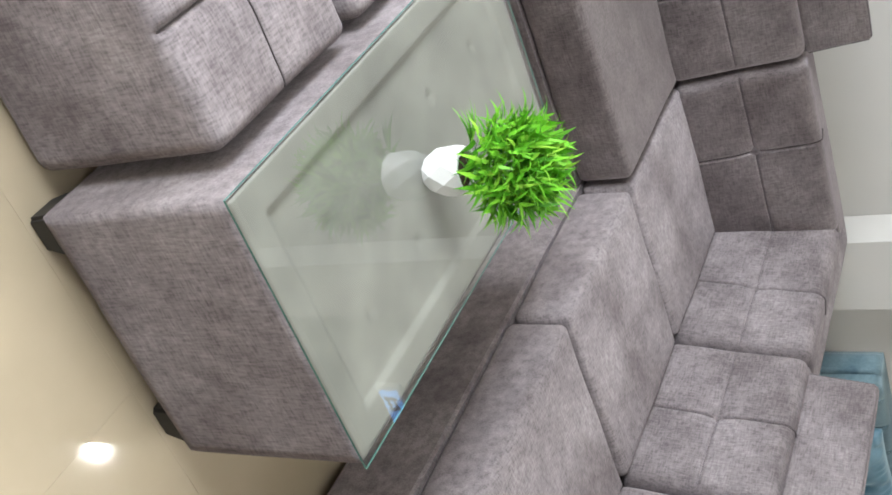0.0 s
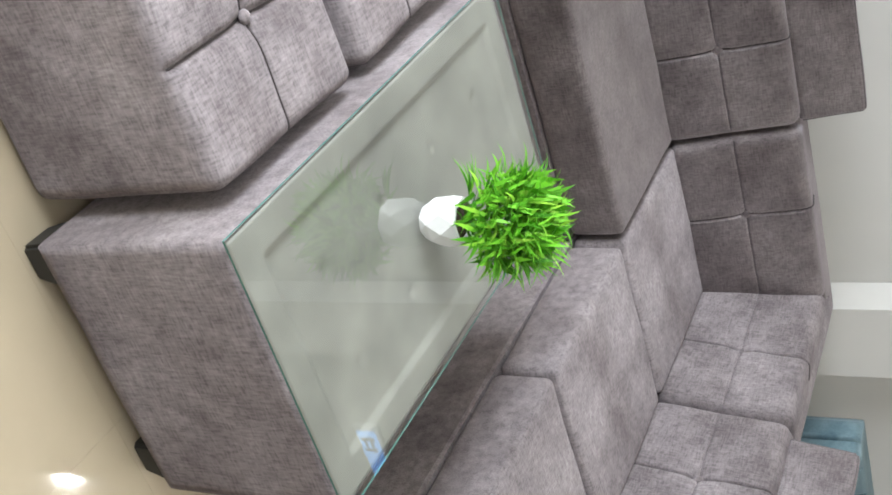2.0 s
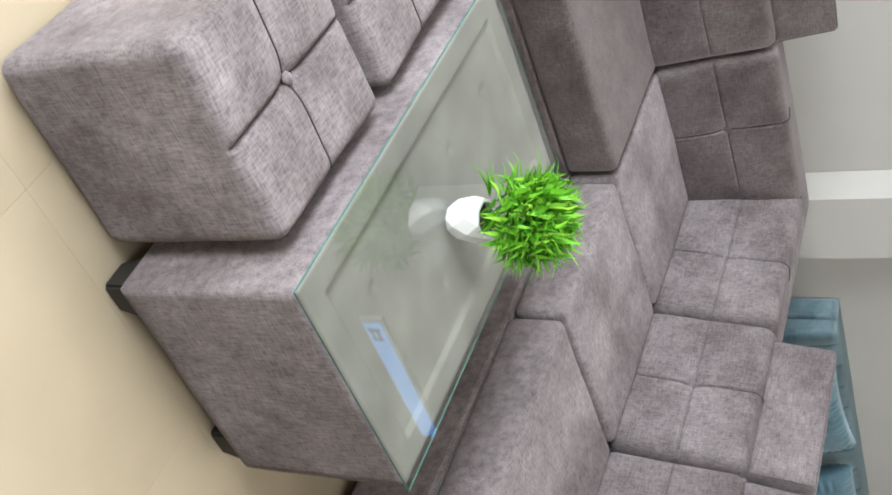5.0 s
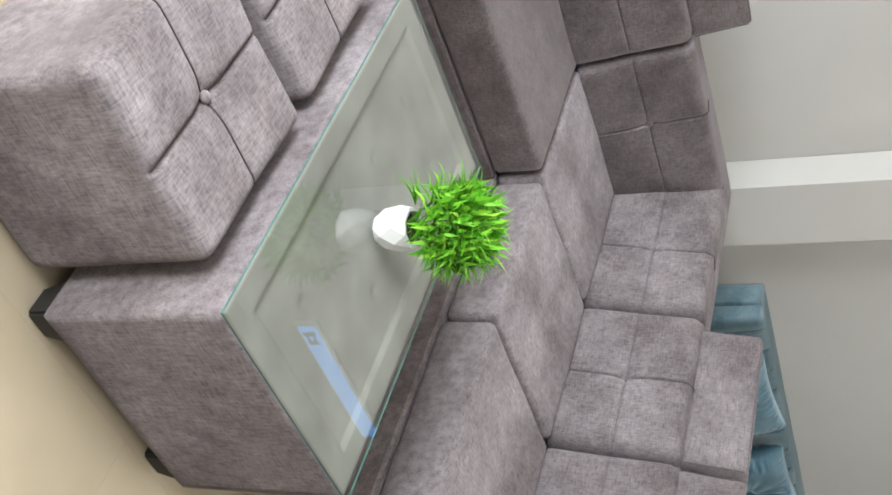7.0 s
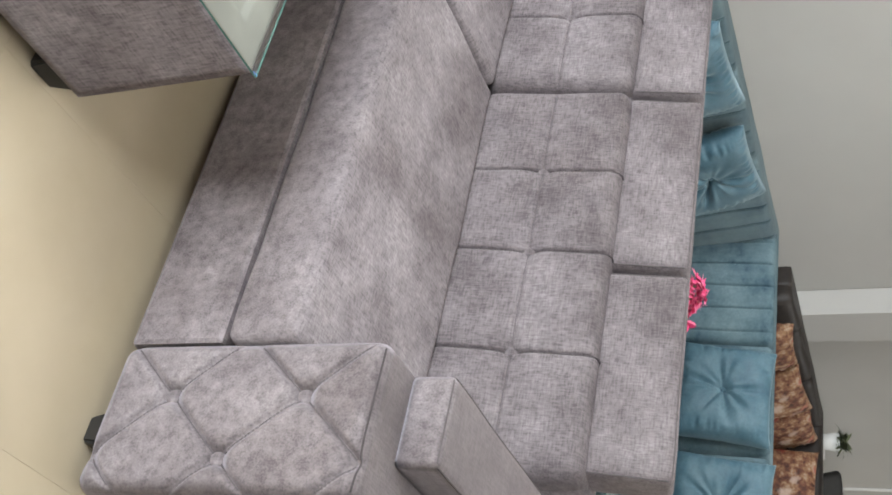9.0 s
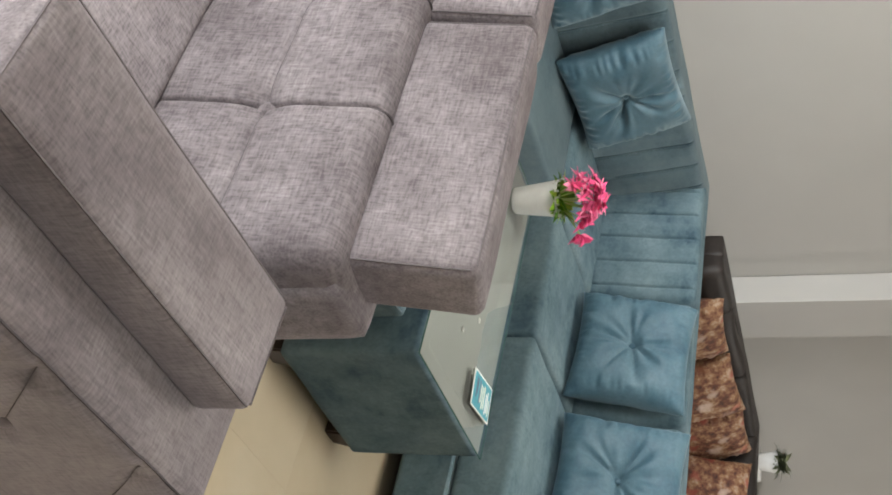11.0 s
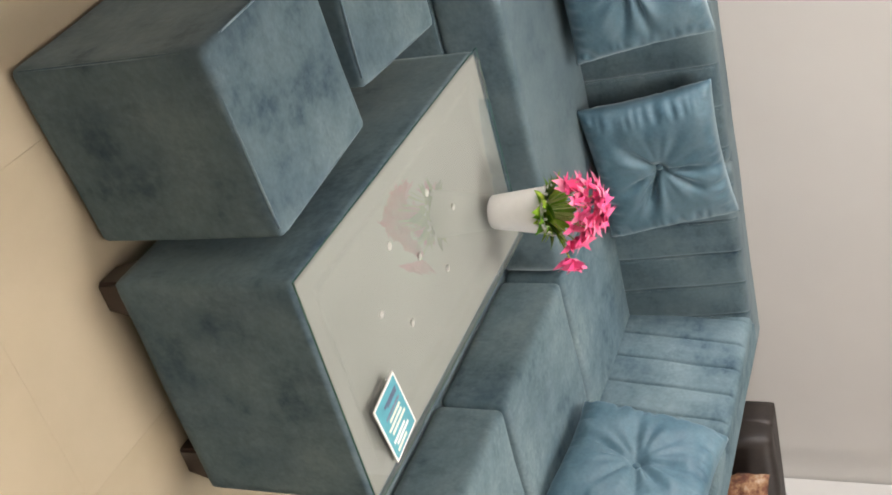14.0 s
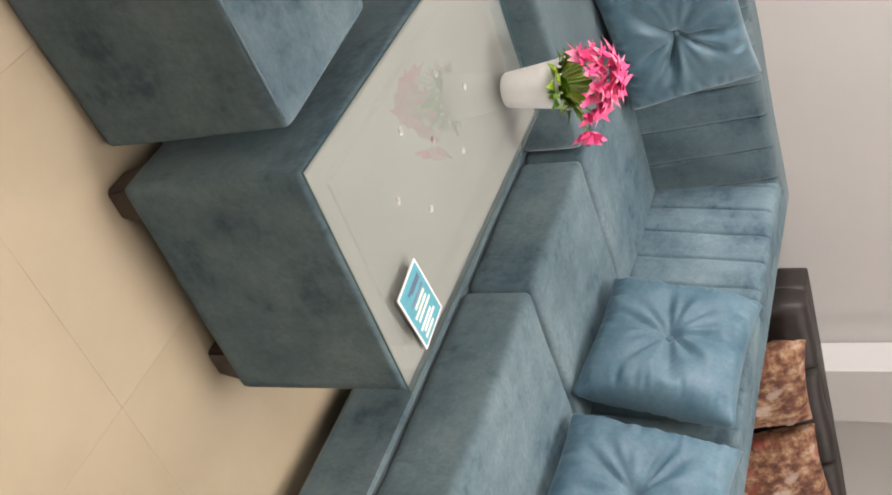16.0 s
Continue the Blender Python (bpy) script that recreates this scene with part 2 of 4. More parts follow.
# ---- builders ----
def thing(name, where, label, category, group="", turn=0.0):
    ob = new(name)
    ob.empty_display_size = 0.1
    ob.matrix_world = pose(*where, 0, 0, turn)
    return tagged(ob, label, category, group)


def link_mesh(name, mesh, material, parent, m=None, label="", smooth=True):
    mats = material if isinstance(material, tuple) else (material,)
    for x in mats:
        if x.name not in mesh.materials:
            mesh.materials.append(x)
    if smooth:
        mesh.shade_smooth()
    ob = new(name, mesh)
    if parent is not None:
        ob.parent = parent
    if m is not None:
        ob.matrix_local = m
    return tagged(ob, label)


def part(name, bm, material, parent, label="", m=None, smooth=False):
    mesh = bpy.data.meshes.new(name)
    bm.to_mesh(mesh)
    bm.free()
    return link_mesh(name, mesh, material, parent, m, label, smooth)


def structure(name, bm, material, label, category):
    return tagged(part(name, bm, material, None, label), label, category, "", "structure")


def add_box(bm, x0, y0, z0, x1, y1, z1, bevel=0.0, matrix=None):
    made = bmesh.ops.create_cube(bm, size=1.0)["verts"]
    m = Matrix.LocRotScale(((x0 + x1) / 2, (y0 + y1) / 2, (z0 + z1) / 2), None, (x1 - x0, y1 - y0, z1 - z0))
    bmesh.ops.transform(bm, matrix=m, verts=made)
    if bevel:
        edges = {e for v in made for e in v.link_edges}
        got = bmesh.ops.bevel(bm, geom=list(edges), offset=bevel, segments=2, affect="EDGES", profile=0.6)
        made = list({v for f in got["faces"] for v in f.verts} | {v for v in made if v.is_valid})
    if matrix is not None:
        bmesh.ops.transform(bm, matrix=matrix, verts=made)
    return bm


def box(x0, y0, z0, x1, y1, z1, bevel=0.0):
    return add_box(bmesh.new(), x0, y0, z0, x1, y1, z1, bevel)


def cushion_mesh(name, sx, sy, sz, r, step=0.014, shape=None, cuts=()):
    """A closed rounded block of even quads; shape(p, n) may push each point of it."""
    half = Vector((sx / 2, sy / 2, sz / 2))
    spots = []
    for i, s in enumerate((sx, sy, sz)):
        n = max(4, int(math.ceil(s / step)))
        row = {round(-s / 2 + s * k / n, 5) for k in range(n + 1)}
        for axis, x in cuts:
            if axis == i:
                row = {v for v in row if abs(v - x) > 0.017 or abs(v) > s / 2 - 0.001}
                row |= {round(x + d, 5) for d in (-0.014, -0.008, -0.005, -0.003, -0.0015, 0, 0.0015, 0.003, 0.005, 0.008, 0.014) if abs(x + d) < s / 2}
        spots.append(sorted(row))
    count = [len(row) - 1 for row in spots]
    verts, index, faces = [], {}, []
    r = min(r, *[h * 0.98 for h in half])

    def at(k):
        if k not in index:
            p = Vector([spots[i][k[i]] for i in range(3)])
            q = Vector([max(-half[i] + r, min(half[i] - r, p[i])) for i in range(3)])
            n = (p - q).normalized()
            p = q + n * r
            if shape:
                p = shape(p, n)
            index[k] = len(verts)
            verts.append(p)
        return index[k]

    for axis in range(3):
        a, b = (axis + 1) % 3, (axis + 2) % 3
        for side in (0, count[axis]):
            for i in range(count[a]):
                for j in range(count[b]):
                    ring = []
                    for di, dj in ((0, 0), (1, 0), (1, 1), (0, 1)):
                        k = [0, 0, 0]
                        k[axis], k[a], k[b] = side, i + di, j + dj
                        ring.append(at(tuple(k)))
                    faces.append(ring if side else ring[::-1])
    mesh = bpy.data.meshes.new(name)
    mesh.from_pydata(verts, [], faces)
    return mesh


def tube_bm(points, r, sides=5):
    bm = bmesh.new()
    rings = []
    for i, p in enumerate(points):
        d = (points[min(i + 1, len(points) - 1)] - points[max(i - 1, 0)]).normalized()
        q = d.to_track_quat("Z", "Y").to_matrix()
        rings.append([bm.verts.new(p + q @ Vector((r * math.cos(k * 6.2832 / sides), r * math.sin(k * 6.2832 / sides), 0))) for k in range(sides)])
    for x, y in zip(rings, rings[1:]):
        for k in range(sides):
            bm.faces.new((x[k], x[(k + 1) % sides], y[(k + 1) % sides], y[k]))
    return bm


def seam_bm(dims, r, shape, path, radius, lift=0.0):
    """A thread that lies on the skin of a cushion_mesh block; path: points of its plain box."""
    half = [s / 2 for s in dims]
    pts = []
    for p in path:
        p = Vector(p)
        q = Vector([max(-half[i] + r, min(half[i] - r, p[i])) for i in range(3)])
        n = (p - q).normalized()
        pts.append(shape(q + n * r, n) + n * lift)
    return tube_bm(pts, radius)


def between(p, q, n=24):
    p, q = Vector(p), Vector(q)
    return [p.lerp(q, i / n) for i in range(n + 1)]


def soft(amount, scale=6.0, seed=0.0):
    """Slight unevenness of stuffed upholstery."""
    def go(p, n):
        return p + n * amount * noise.noise(p * scale + Vector((seed, seed * 1.7, 0)))
    return go


def crease(d, width):
    return math.exp(-(d / width) ** 2)


def tufted(axis, sign, lines_u, lines_v, depth=0.011, dip=0.013, puff=0.006, width=0.0035, seed=0.0):
    """Cross-stitched face: u and v are the two other axes, in order. Lines at fixed u or v, a dip where they cross."""
    a, b = [i for i in range(3) if i != axis]

    def go(p, n):
        w = max(0.0, n[axis] * sign) ** 2
        du = min([abs(p[a] - x) for x in lines_u] or [9])
        dv = min([abs(p[b] - x) for x in lines_v] or [9])
        d = depth * max(crease(du, width), 0.45 * crease(dv, width)) + dip * crease(math.hypot(du, dv), 0.03)
        d -= puff * (1 - crease(min(du, dv), 0.06))
        d -= 0.004 * noise.noise(p * 7 + Vector((seed, 0, seed)))
        return p - Vector([w * d * sign if i == axis else 0 for i in range(3)])
    return go


def diamonds(axis, sign, pu, pv, ou, ov, depth=0.009, dip=0.014, crossed=True):
    a, b = [i for i in range(3) if i != axis]
    k = 1 / math.hypot(1 / pu, 1 / pv)

    def go(p, n):
        w = max(0.0, n[axis] * sign) ** 2
        s, t = (p[a] - ou) / pu + (p[b] - ov) / pv, (p[a] - ou) / pu - (p[b] - ov) / pv
        ds, dt = abs(s - round(s)) * k, abs(t - round(t)) * k
        d = depth * max(crease(ds, 0.0055), crease(dt, 0.0055) if crossed else 0.0) + dip * crease(math.hypot(ds, dt), 0.022)
        return p - Vector([w * d * sign if i == axis else 0 for i in range(3)])
    return go


def both(*shapes):
    def go(p, n):
        for s in shapes:
            p = s(p, n)
        return p
    return go


def button_bm(r=0.014, h=0.007):
    bm = bmesh.new()
    bmesh.ops.create_uvsphere(bm, u_segments=12, v_segments=6, radius=1)
    bmesh.ops.transform(bm, matrix=Matrix.Diagonal((r, r, h, 1)), verts=bm.verts)
    return bm


def foot_bm(w, h, taper=0.7):
    bm = bmesh.new()
    bmesh.ops.create_cube(bm, size=1.0)
    for v in bm.verts:
        k = taper if v.co.z < 0 else 1.0
        v.co = Vector((v.co.x * w * k, v.co.y * w * k, (v.co.z + 0.5) * h))
    bmesh.ops.bevel(bm, geom=[e for e in bm.edges], offset=0.006, segments=2, affect="EDGES")
    return bm


def stitch_bm(a, b, r=0.0016):
    """A thin raised seam between two points."""
    bm = bmesh.new()
    a, b = Vector(a), Vector(b)
    d = b - a
    bmesh.ops.create_cone(bm, segments=6, radius1=r, radius2=r, depth=d.length)
    bmesh.ops.transform(bm, matrix=Matrix.Translation((a + b) / 2) @ d.to_track_quat("Z", "Y").to_matrix().to_4x4(), verts=bm.verts)
    return bm


# ---- the room ----
T = 0.2
structure("wall_north", box(ROOM_X0 - T, ROOM_Y1, 0, ROOM_X1 + T, ROOM_Y1 + T, ROOM_H), WALL, "warm grey painted showroom wall behind the sofas", "wall")
# never in view: kept dark and far off so it bounces little light
structure("wall_south", box(ROOM_X0 - T, ROOM_Y0 - T, 0, ROOM_X1 + T, ROOM_Y0, ROOM_H), DESKWOOD, "unseen south wall, added dark to cut bounced light", "wall")
end = box(ROOM_X1, ROOM_Y0, 0, ROOM_X1 + T, 2.68, ROOM_H)
add_box(end, ROOM_X1, 3.48, 0, ROOM_X1 + T, ROOM_Y1, ROOM_H)
add_box(end, ROOM_X1, 2.68, 2.06, ROOM_X1 + T, 3.48, ROOM_H)
structure("wall_east", end, WALL, "pale painted end wall with a doorway", "wall")
west = box(ROOM_X0 - T, ROOM_Y0, 0, ROOM_X0, -0.2, ROOM_H)
add_box(west, ROOM_X0 - T, 3.2, 0, ROOM_X0, ROOM_Y1, ROOM_H)
add_box(west, ROOM_X0 - T, -0.2, 0, ROOM_X0, 3.2, 1.0)
add_box(west, ROOM_X0 - T, -0.2, 2.75, ROOM_X0, 3.2, ROOM_H)
structure("wall_west", west, WALL, "painted wall with a wide shop window", "wall")
structure("ceiling", box(ROOM_X0 - T, ROOM_Y0 - T, ROOM_H, ROOM_X1 + T, ROOM_Y1 + T, ROOM_H + 0.15), CEIL, "unseen plain painted ceiling, toned down to bounce less light", "ceiling")
for i, x in enumerate((2.55, 5.82, 9.09)):
    structure("pillar_%d" % (i + 1), box(x, 3.46, 0, x + 0.31, ROOM_Y1 - 0.002, ROOM_H, 0.003), WALL, "square grey painted pillar standing out of the wall", "pillar")
window = thing("window_1", (ROOM_X0 - 0.1, 1.5, 1.0), "wide shop window with white metal frame and clear panes", "window")
window["kind"] = "structure"
wf = box(-0.04, -1.7, 0, 0.04, 1.7, 0.06)
add_box(wf, -0.04, -1.7, 1.69, 0.04, 1.7, 1.75)
for y in (-1.67, 0, 1.67):
    add_box(wf, -0.04, y - 0.03, 0.06, 0.04, y + 0.03, 1.69)
part("window_frame", wf, WHITE, window)
for y in (-0.835, 0.835):
    pane = part("pane", box(-0.004, y - 0.8, 0.06, 0.004, y + 0.8, 1.69), PANE, window)
    pane.visible_shadow = False
structure("ground", box(-60, -60, -0.4, 60, 60, -0.06), GROUT, "pale paving outside", "ground")

door = thing("door_1", (ROOM_X1 + 0.05, 3.08, 0), "closed red-brown veneered wooden door in white frame", "door")
door["kind"] = "structure"
part("door_leaf", box(-0.02, -0.355, 0.01, 0.03, 0.355, 2.0, 0.004), DOORWOOD, door)
fr = box(-0.07, 0.355, 0, 0.03, 0.4, 2.06)
add_box(fr, -0.07, -0.4, 0, 0.03, -0.355, 2.06)
add_box(fr, -0.07, -0.355, 2.005, 0.03, 0.355, 2.06)
part("door_frame", fr, WHITE, door, "white painted frame")
for x, y, watts in LAMPS:
    lamp = thing("downlight", (x, y, ROOM_H), "round recessed ceiling downlight with warm glow", "ceiling light", "ceiling downlights")
    ring = bmesh.new()
    bmesh.ops.create_cone(ring, cap_ends=False, segments=32, radius1=0.038, radius2=0.024, depth=0.014)
    bmesh.ops.translate(ring, vec=(0, 0, -0.009), verts=ring.verts)
    part("trim_ring", ring, WHITE, lamp, smooth=True)
    disc = bmesh.new()
    bmesh.ops.create_circle(disc, cap_ends=True, segments=32, radius=0.024)
    bmesh.ops.reverse_faces(disc, faces=disc.faces)
    part("diffuser", disc, LAMP_GLOW, lamp, m=pose(0, 0, -0.008))
    spot = bpy.data.lights.new("downlight_beam", "AREA")
    spot.shape, spot.size, spot.energy, spot.color = "DISK", 0.047, watts, (1.0, 0.94, 0.84)
    beam = new("downlight_beam", spot)
    beam.matrix_world = look((x, y, ROOM_H - 0.03), (x, y, 0))

# unseen ceiling panels, added to give soft fill light
for x, y, watts, size in FILL_PANELS:
    panel = thing("added_fill_panel", (x, y, ROOM_H), "flat square LED panel added out of view in the ceiling as fill light", "ceiling light", "ceiling panel lights")
    o, i = size / 2 + 0.01, size / 2 - 0.01
    fr = box(-o, -o, -0.025, o, -i, 0)
    add_box(fr, -o, i, -0.025, o, o, 0)
    add_box(fr, -o, -i, -0.025, -i, i, 0)
    add_box(fr, i, -i, -0.025, o, i, 0)
    part("frame", fr, WHITE, panel)
    part("diffuser", box(-i, -i, -0.018, i, i, -0.004), FILL_GLOW, panel)
    area("fill_light", (x, y, ROOM_H - 0.03), (x, y + 0.001, 0), size - 0.04, size - 0.04, watts, (1.0, 0.965, 0.91))

strip = thing("wall_light_strip", (3.97, ROOM_Y1 - 0.001, 2.62), "long slim wall light glowing pale blue high on the wall", "wall light")
part("housing", box(-0.52, -0.03, -0.075, 0.52, 0, 0.075, 0.006), WHITE, strip)
for dx, dz, w, h in ((-0.44, 0.0, 0.012, 0.04), (-0.40, 0.018, 0.028, 0.007), (-0.40, -0.018, 0.028, 0.007), (-0.365, 0.0, 0.01, 0.035)):
    part("dark_mark", box(dx - w, -0.044, dz - h, dx + w, -0.0405, dz + h), PAPER_BLUE, strip, "plain dark mark")
part("glowing_cover", box(-0.49, -0.04, -0.055, 0.49, -0.032, 0.055), BLUE_GLOW, strip)

# ---- sofas ----

def l_sofa(name, fabric, label, fx, iy, left, arm0, arm1, look_kind, outer, top, jx=0.525, seat_top=0.43, seam=0.275):
    """A corner sofa. fx: front of the run along y; iy: front of the run along x; left: its far end; arm0..arm1: the arm's y."""
    sofa = thing(name, (fx, iy, 0), label, "sofa")
    L = lambda x, y, z: (x - fx, y - iy, z)
    jy = iy + jx
    bx, by = fx + outer, iy + outer
    # base plinths
    part("base", box(*L(fx + 0.005, arm1, 0.065), *L(bx - 0.05, by - 0.05, seam + 0.002), 0.012), fabric, sofa, smooth=False)
    part("base", box(*L(left, iy + 0.004, 0.065), *L(fx + 0.002, by - 0.05, seam + 0.002), 0.012), fabric, sofa)

    def seat(x0, x1, y0, y1, seed, turn=0):
        w, d, h = x1 - x0, y1 - y0, seat_top - seam
        mesh = cushion_mesh("seat", w - 0.014, d - 0.016, h, 0.021, 0.014, soft(0.005, 5, seed))
        link_mesh("seat_cushion", mesh, fabric, sofa, pose(*L((x0 + x1) / 2, (y0 + y1) / 2, (seam + seat_top) / 2 + 0.001), 0, 0, turn))

    mid = iy - 0.547
    # turned half round: the tilted normal makes these seats lighter
    seat(fx, fx + jx + 0.03, arm1 + 0.002, mid, 1, 180)
    seat(fx, fx + jx + 0.03, mid, iy, 2, 180)
    seat(fx, fx + jx + 0.03, iy, jy + 0.03, 3, 180)
    xs = [fx, fx - 1.1, left] if look_kind == "tuft" else [fx, fx - 1.15, left]
    for i in range(len(xs) - 1):
        if xs[i] - xs[i + 1] > 0.1:
            seat(xs[i + 1], xs[i], iy, jy + 0.03, 4 + i)
    # backs
    h = top - 0.40

    def back(u0, u1, run, seed, cuts=()):
        w = u1 - u0
        lean = 9 if look_kind == "tuft" else 7
        if look_kind == "tuft":
            us = [u0 + (u1 - u0) * c for c in cuts]
            local = [(u - (u0 + u1) / 2) * (1 if run == "x" else -1) for u in us]
            shape = tufted(1, -1, local, [0.0], seed=seed)
            cuts_at = [(0, x) for x in local] + [(2, 0.0)]
        elif look_kind == "pleat":
            n = max(1, round(w / 0.13))
            local = [-w / 2 + w * (i + 0.5) / n for i in range(n)]
            shape = tufted(1, -1, local, [], depth=0.011, dip=0.0, puff=0.005, width=0.005, seed=seed)
            cuts_at = [(0, x) for x in local]
        else:
            shape, cuts_at = soft(0.012, 4, seed), []
        mesh = cushion_mesh("back", w - 0.009, 0.17, h + 0.02, 0.034, 0.014 if look_kind != "plain" else 0.025, shape, cuts_at)
        z = 0.40 + h / 2
        # by the tilted normal this run shades lighter, the one along x darker
        if run == "y":
            m = pose(*L(fx + jx + 0.028 + (0.098 if look_kind == "tuft" else 0.085), (u0 + u1) / 2, z), -lean, 0, -90)
        else:
            m = pose(*L((u0 + u1) / 2, jy + 0.028 + 0.085, z), -lean, 0, 0)
        ob = link_mesh("back_cushion", mesh, fabric, sofa, m)
        if look_kind == "pleat":
            dims, e = (w - 0.009, 0.17, h + 0.02), (h + 0.02) / 2
            for x in local:
                part("pleat", seam_bm(dims, 0.034, shape, between((x + 0.005, -0.085, -e), (x + 0.005, -0.085, e - 0.01), 30), 0.0022, 0.0), fabric, ob, smooth=True)
        if look_kind == "tuft":
            dims, e = (w - 0.009, 0.17, h + 0.02), (h + 0.02) / 2
            # dark strands in the tuft creases draw the shade of the grooves
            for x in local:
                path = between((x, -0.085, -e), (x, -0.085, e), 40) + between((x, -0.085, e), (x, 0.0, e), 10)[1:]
                part("seam", seam_bm(dims, 0.034, shape, path, 0.0022, 0.0012), SEAM_AND_CREASE_SHADE, ob, "dark seam line with the shade of its crease in the colour")
            part("seam", seam_bm(dims, 0.034, shape, between((-w / 2 + 0.03, -0.085, 0), (w / 2 - 0.03, -0.085, 0), 60), 0.0008, 0.0002), WELT_AND_FOLD_SHADE, ob)
            for x in local:
                b = part("button", button_bm(0.0155, 0.008), fabric, ob, m=pose(x, -0.067, 0.0, 90), smooth=True)
        return ob

    if look_kind == "tuft":
        back(arm1, mid, "y", 1, (0.276, 0.526, 0.748))
        back(mid, iy, "y", 2, (0.5,))
        back(iy, jy + 0.10, "y", 3, (0.44,))
        back(fx, fx + jx + 0.10, "x", 4, (0.44,))
        back(fx - 0.547, fx, "x", 5, (0.5,))
        back(left, fx - 0.547, "x", 6, (0.25, 0.5, 0.75))
    else:
        back(arm1, mid, "y", 1)
        back(mid, iy, "y", 2)
        back(iy, jy + 0.10, "y", 3)
        back(fx, fx + jx + 0.10, "x", 4)
        back(fx - 0.56, fx, "x", 5)
        back(left, fx - 0.56, "x", 6)
    # outer frame of the back
    rear = cushion_mesh("rear", by - arm1, 0.13, top - 0.06, 0.014, 0.03, soft(0.003, 4))
    link_mesh("back_frame", rear, fabric, sofa, pose(*L(bx - 0.065, (arm1 + by) / 2, 0.065 + (top - 0.06) / 2), 0, 0, -90))
    rear = cushion_mesh("rear", bx - left, 0.13, top - 0.06, 0.014, 0.03, soft(0.003, 4))
    link_mesh("back_frame", rear, fabric, sofa, pose(*L((bx + left) / 2, by - 0.066, 0.065 + (top - 0.06) / 2)))
    # feet
    for x, y in ((fx + 0.07, arm0 + 0.14), (bx - 0.08, arm0 + 0.14), (fx + 0.07, iy + 0.07), (left + 0.08, iy + 0.07), (left + 0.08, by - 0.09), (bx - 0.09, by - 0.09), (fx + 0.07, mid)):
        part("foot", foot_bm(0.075, 0.075), BLACK if look_kind == "tuft" else DARKWOOD, sofa, "black tapered foot", pose(*L(x, y, 0)))
    return sofa, L


grey, GL = l_sofa("corner_sofa", TAUPE, "taupe grey chenille corner sofa with button-tufted back", 1.624, 2.492, -0.05, 0.545, 0.842, "tuft", 0.775, 0.775)
teal, TL = l_sofa("corner_sofa", TEAL, "teal velvet corner sofa with pleated back panels", 4.012, 2.553, 2.95, 0.66, 0.945, "pleat", 0.788, 0.812, seam=0.245)
brown, BL = l_sofa("corner_sofa", LEATHER, "dark brown leather corner sofa along the wall", 6.05, 2.56, 5.15, 0.60, 0.90, "plain", 0.80, 0.83)

# taupe sofa: headrests, arms
def welted(name, dims, r, shape, where, face):
    """A padded block with a stitched welt round one face: the axis and its sign."""
    ob = link_mesh(name, cushion_mesh(name, *dims, r, 0.013, shape), TAUPE, grey, where)
    axis, sign = face
    a, b = [i for i in range(3) if i != axis]
    for run, other in ((a, b), (b, a)):
        for side in (-1, 1):
            p = [0.0, 0.0, 0.0]
            p[axis], p[other] = sign * dims[axis] / 2, side * dims[other] / 2
            q = list(p)
            p[run], q[run] = -dims[run] / 2 + r * 0.6, dims[run] / 2 - r * 0.6
            part("welt", seam_bm(dims, r, shape, between(p, q, 36), 0.0017, 0.0004), WELT_AND_FOLD_SHADE, ob, "dark stitched welt")
    return ob


for y0, y1 in ((1.965, 2.465), (1.415, 1.94), (0.885, 1.395)):
    welted("headrest", (y1 - y0, 0.115, 0.19), 0.016, soft(0.004, 6, y0), pose(*GL(2.335, (y0 + y1) / 2, 0.862), -12, 0, -90), (1, -1))
for x0, x1 in ((1.13, 1.63), (0.60, 1.10), (0.07, 0.57)):
    welted("headrest", (x1 - x0, 0.115, 0.19), 0.016, soft(0.004, 6, x0), pose(*GL((x0 + x1) / 2, 3.20, 0.862), -12), (1, -1))
arm_shape = both(diamonds(0, -1, 0.236, 0.275, 0.04, 0.1375), diamonds(1, -1, 0.22, 0.255, -0.29, 0.1175, 0.003, 0.011, False))
mesh = cushion_mesh("arm", 0.76, 0.297, 0.565, 0.03, 0.0056, arm_shape)
arm = link_mesh("armrest", mesh, TAUPE, grey, pose(*GL(1.998, 0.6935, 0.3475)))


def diagonals(axis, pu, pv, ou, ov, hu, hv, depth):
    """Dark strands along the diamond folds of one arm face, standing for the shade in them."""
    for sign in (1, -1) if axis == 0 else (1,):
        for k in range(-8, 9):
            path = []
            for i in range(81):
                u = -hu + 2 * hu * i / 80
                v = ov + sign * pv * (k - (u - ou) / pu)
                if abs(v) < hv:
                    path.append((depth, u, v) if axis == 0 else (u, depth, v))
            if len(path) > 4:
                part("seam", seam_bm((0.76, 0.297, 0.565), 0.03, arm_shape, path, 0.0012 if axis == 0 else 0.0008, 0.0020 if axis == 0 else 0.0012), WELT_AND_FOLD_SHADE, arm)


diagonals(0, 0.236, 0.275, 0.04, 0.1375, 0.135, 0.27, -0.38)
diagonals(1, 0.22, 0.255, -0.29, 0.1175, 0.365, 0.27, -0.1485)
for u, v in ((0.04, 0.1375), (0.04, -0.1375), (-0.078, 0.0)):
    part("button", button_bm(0.0155, 0.008), TAUPE, arm, m=pose(-0.364, u, v, 0, -90), smooth=True)
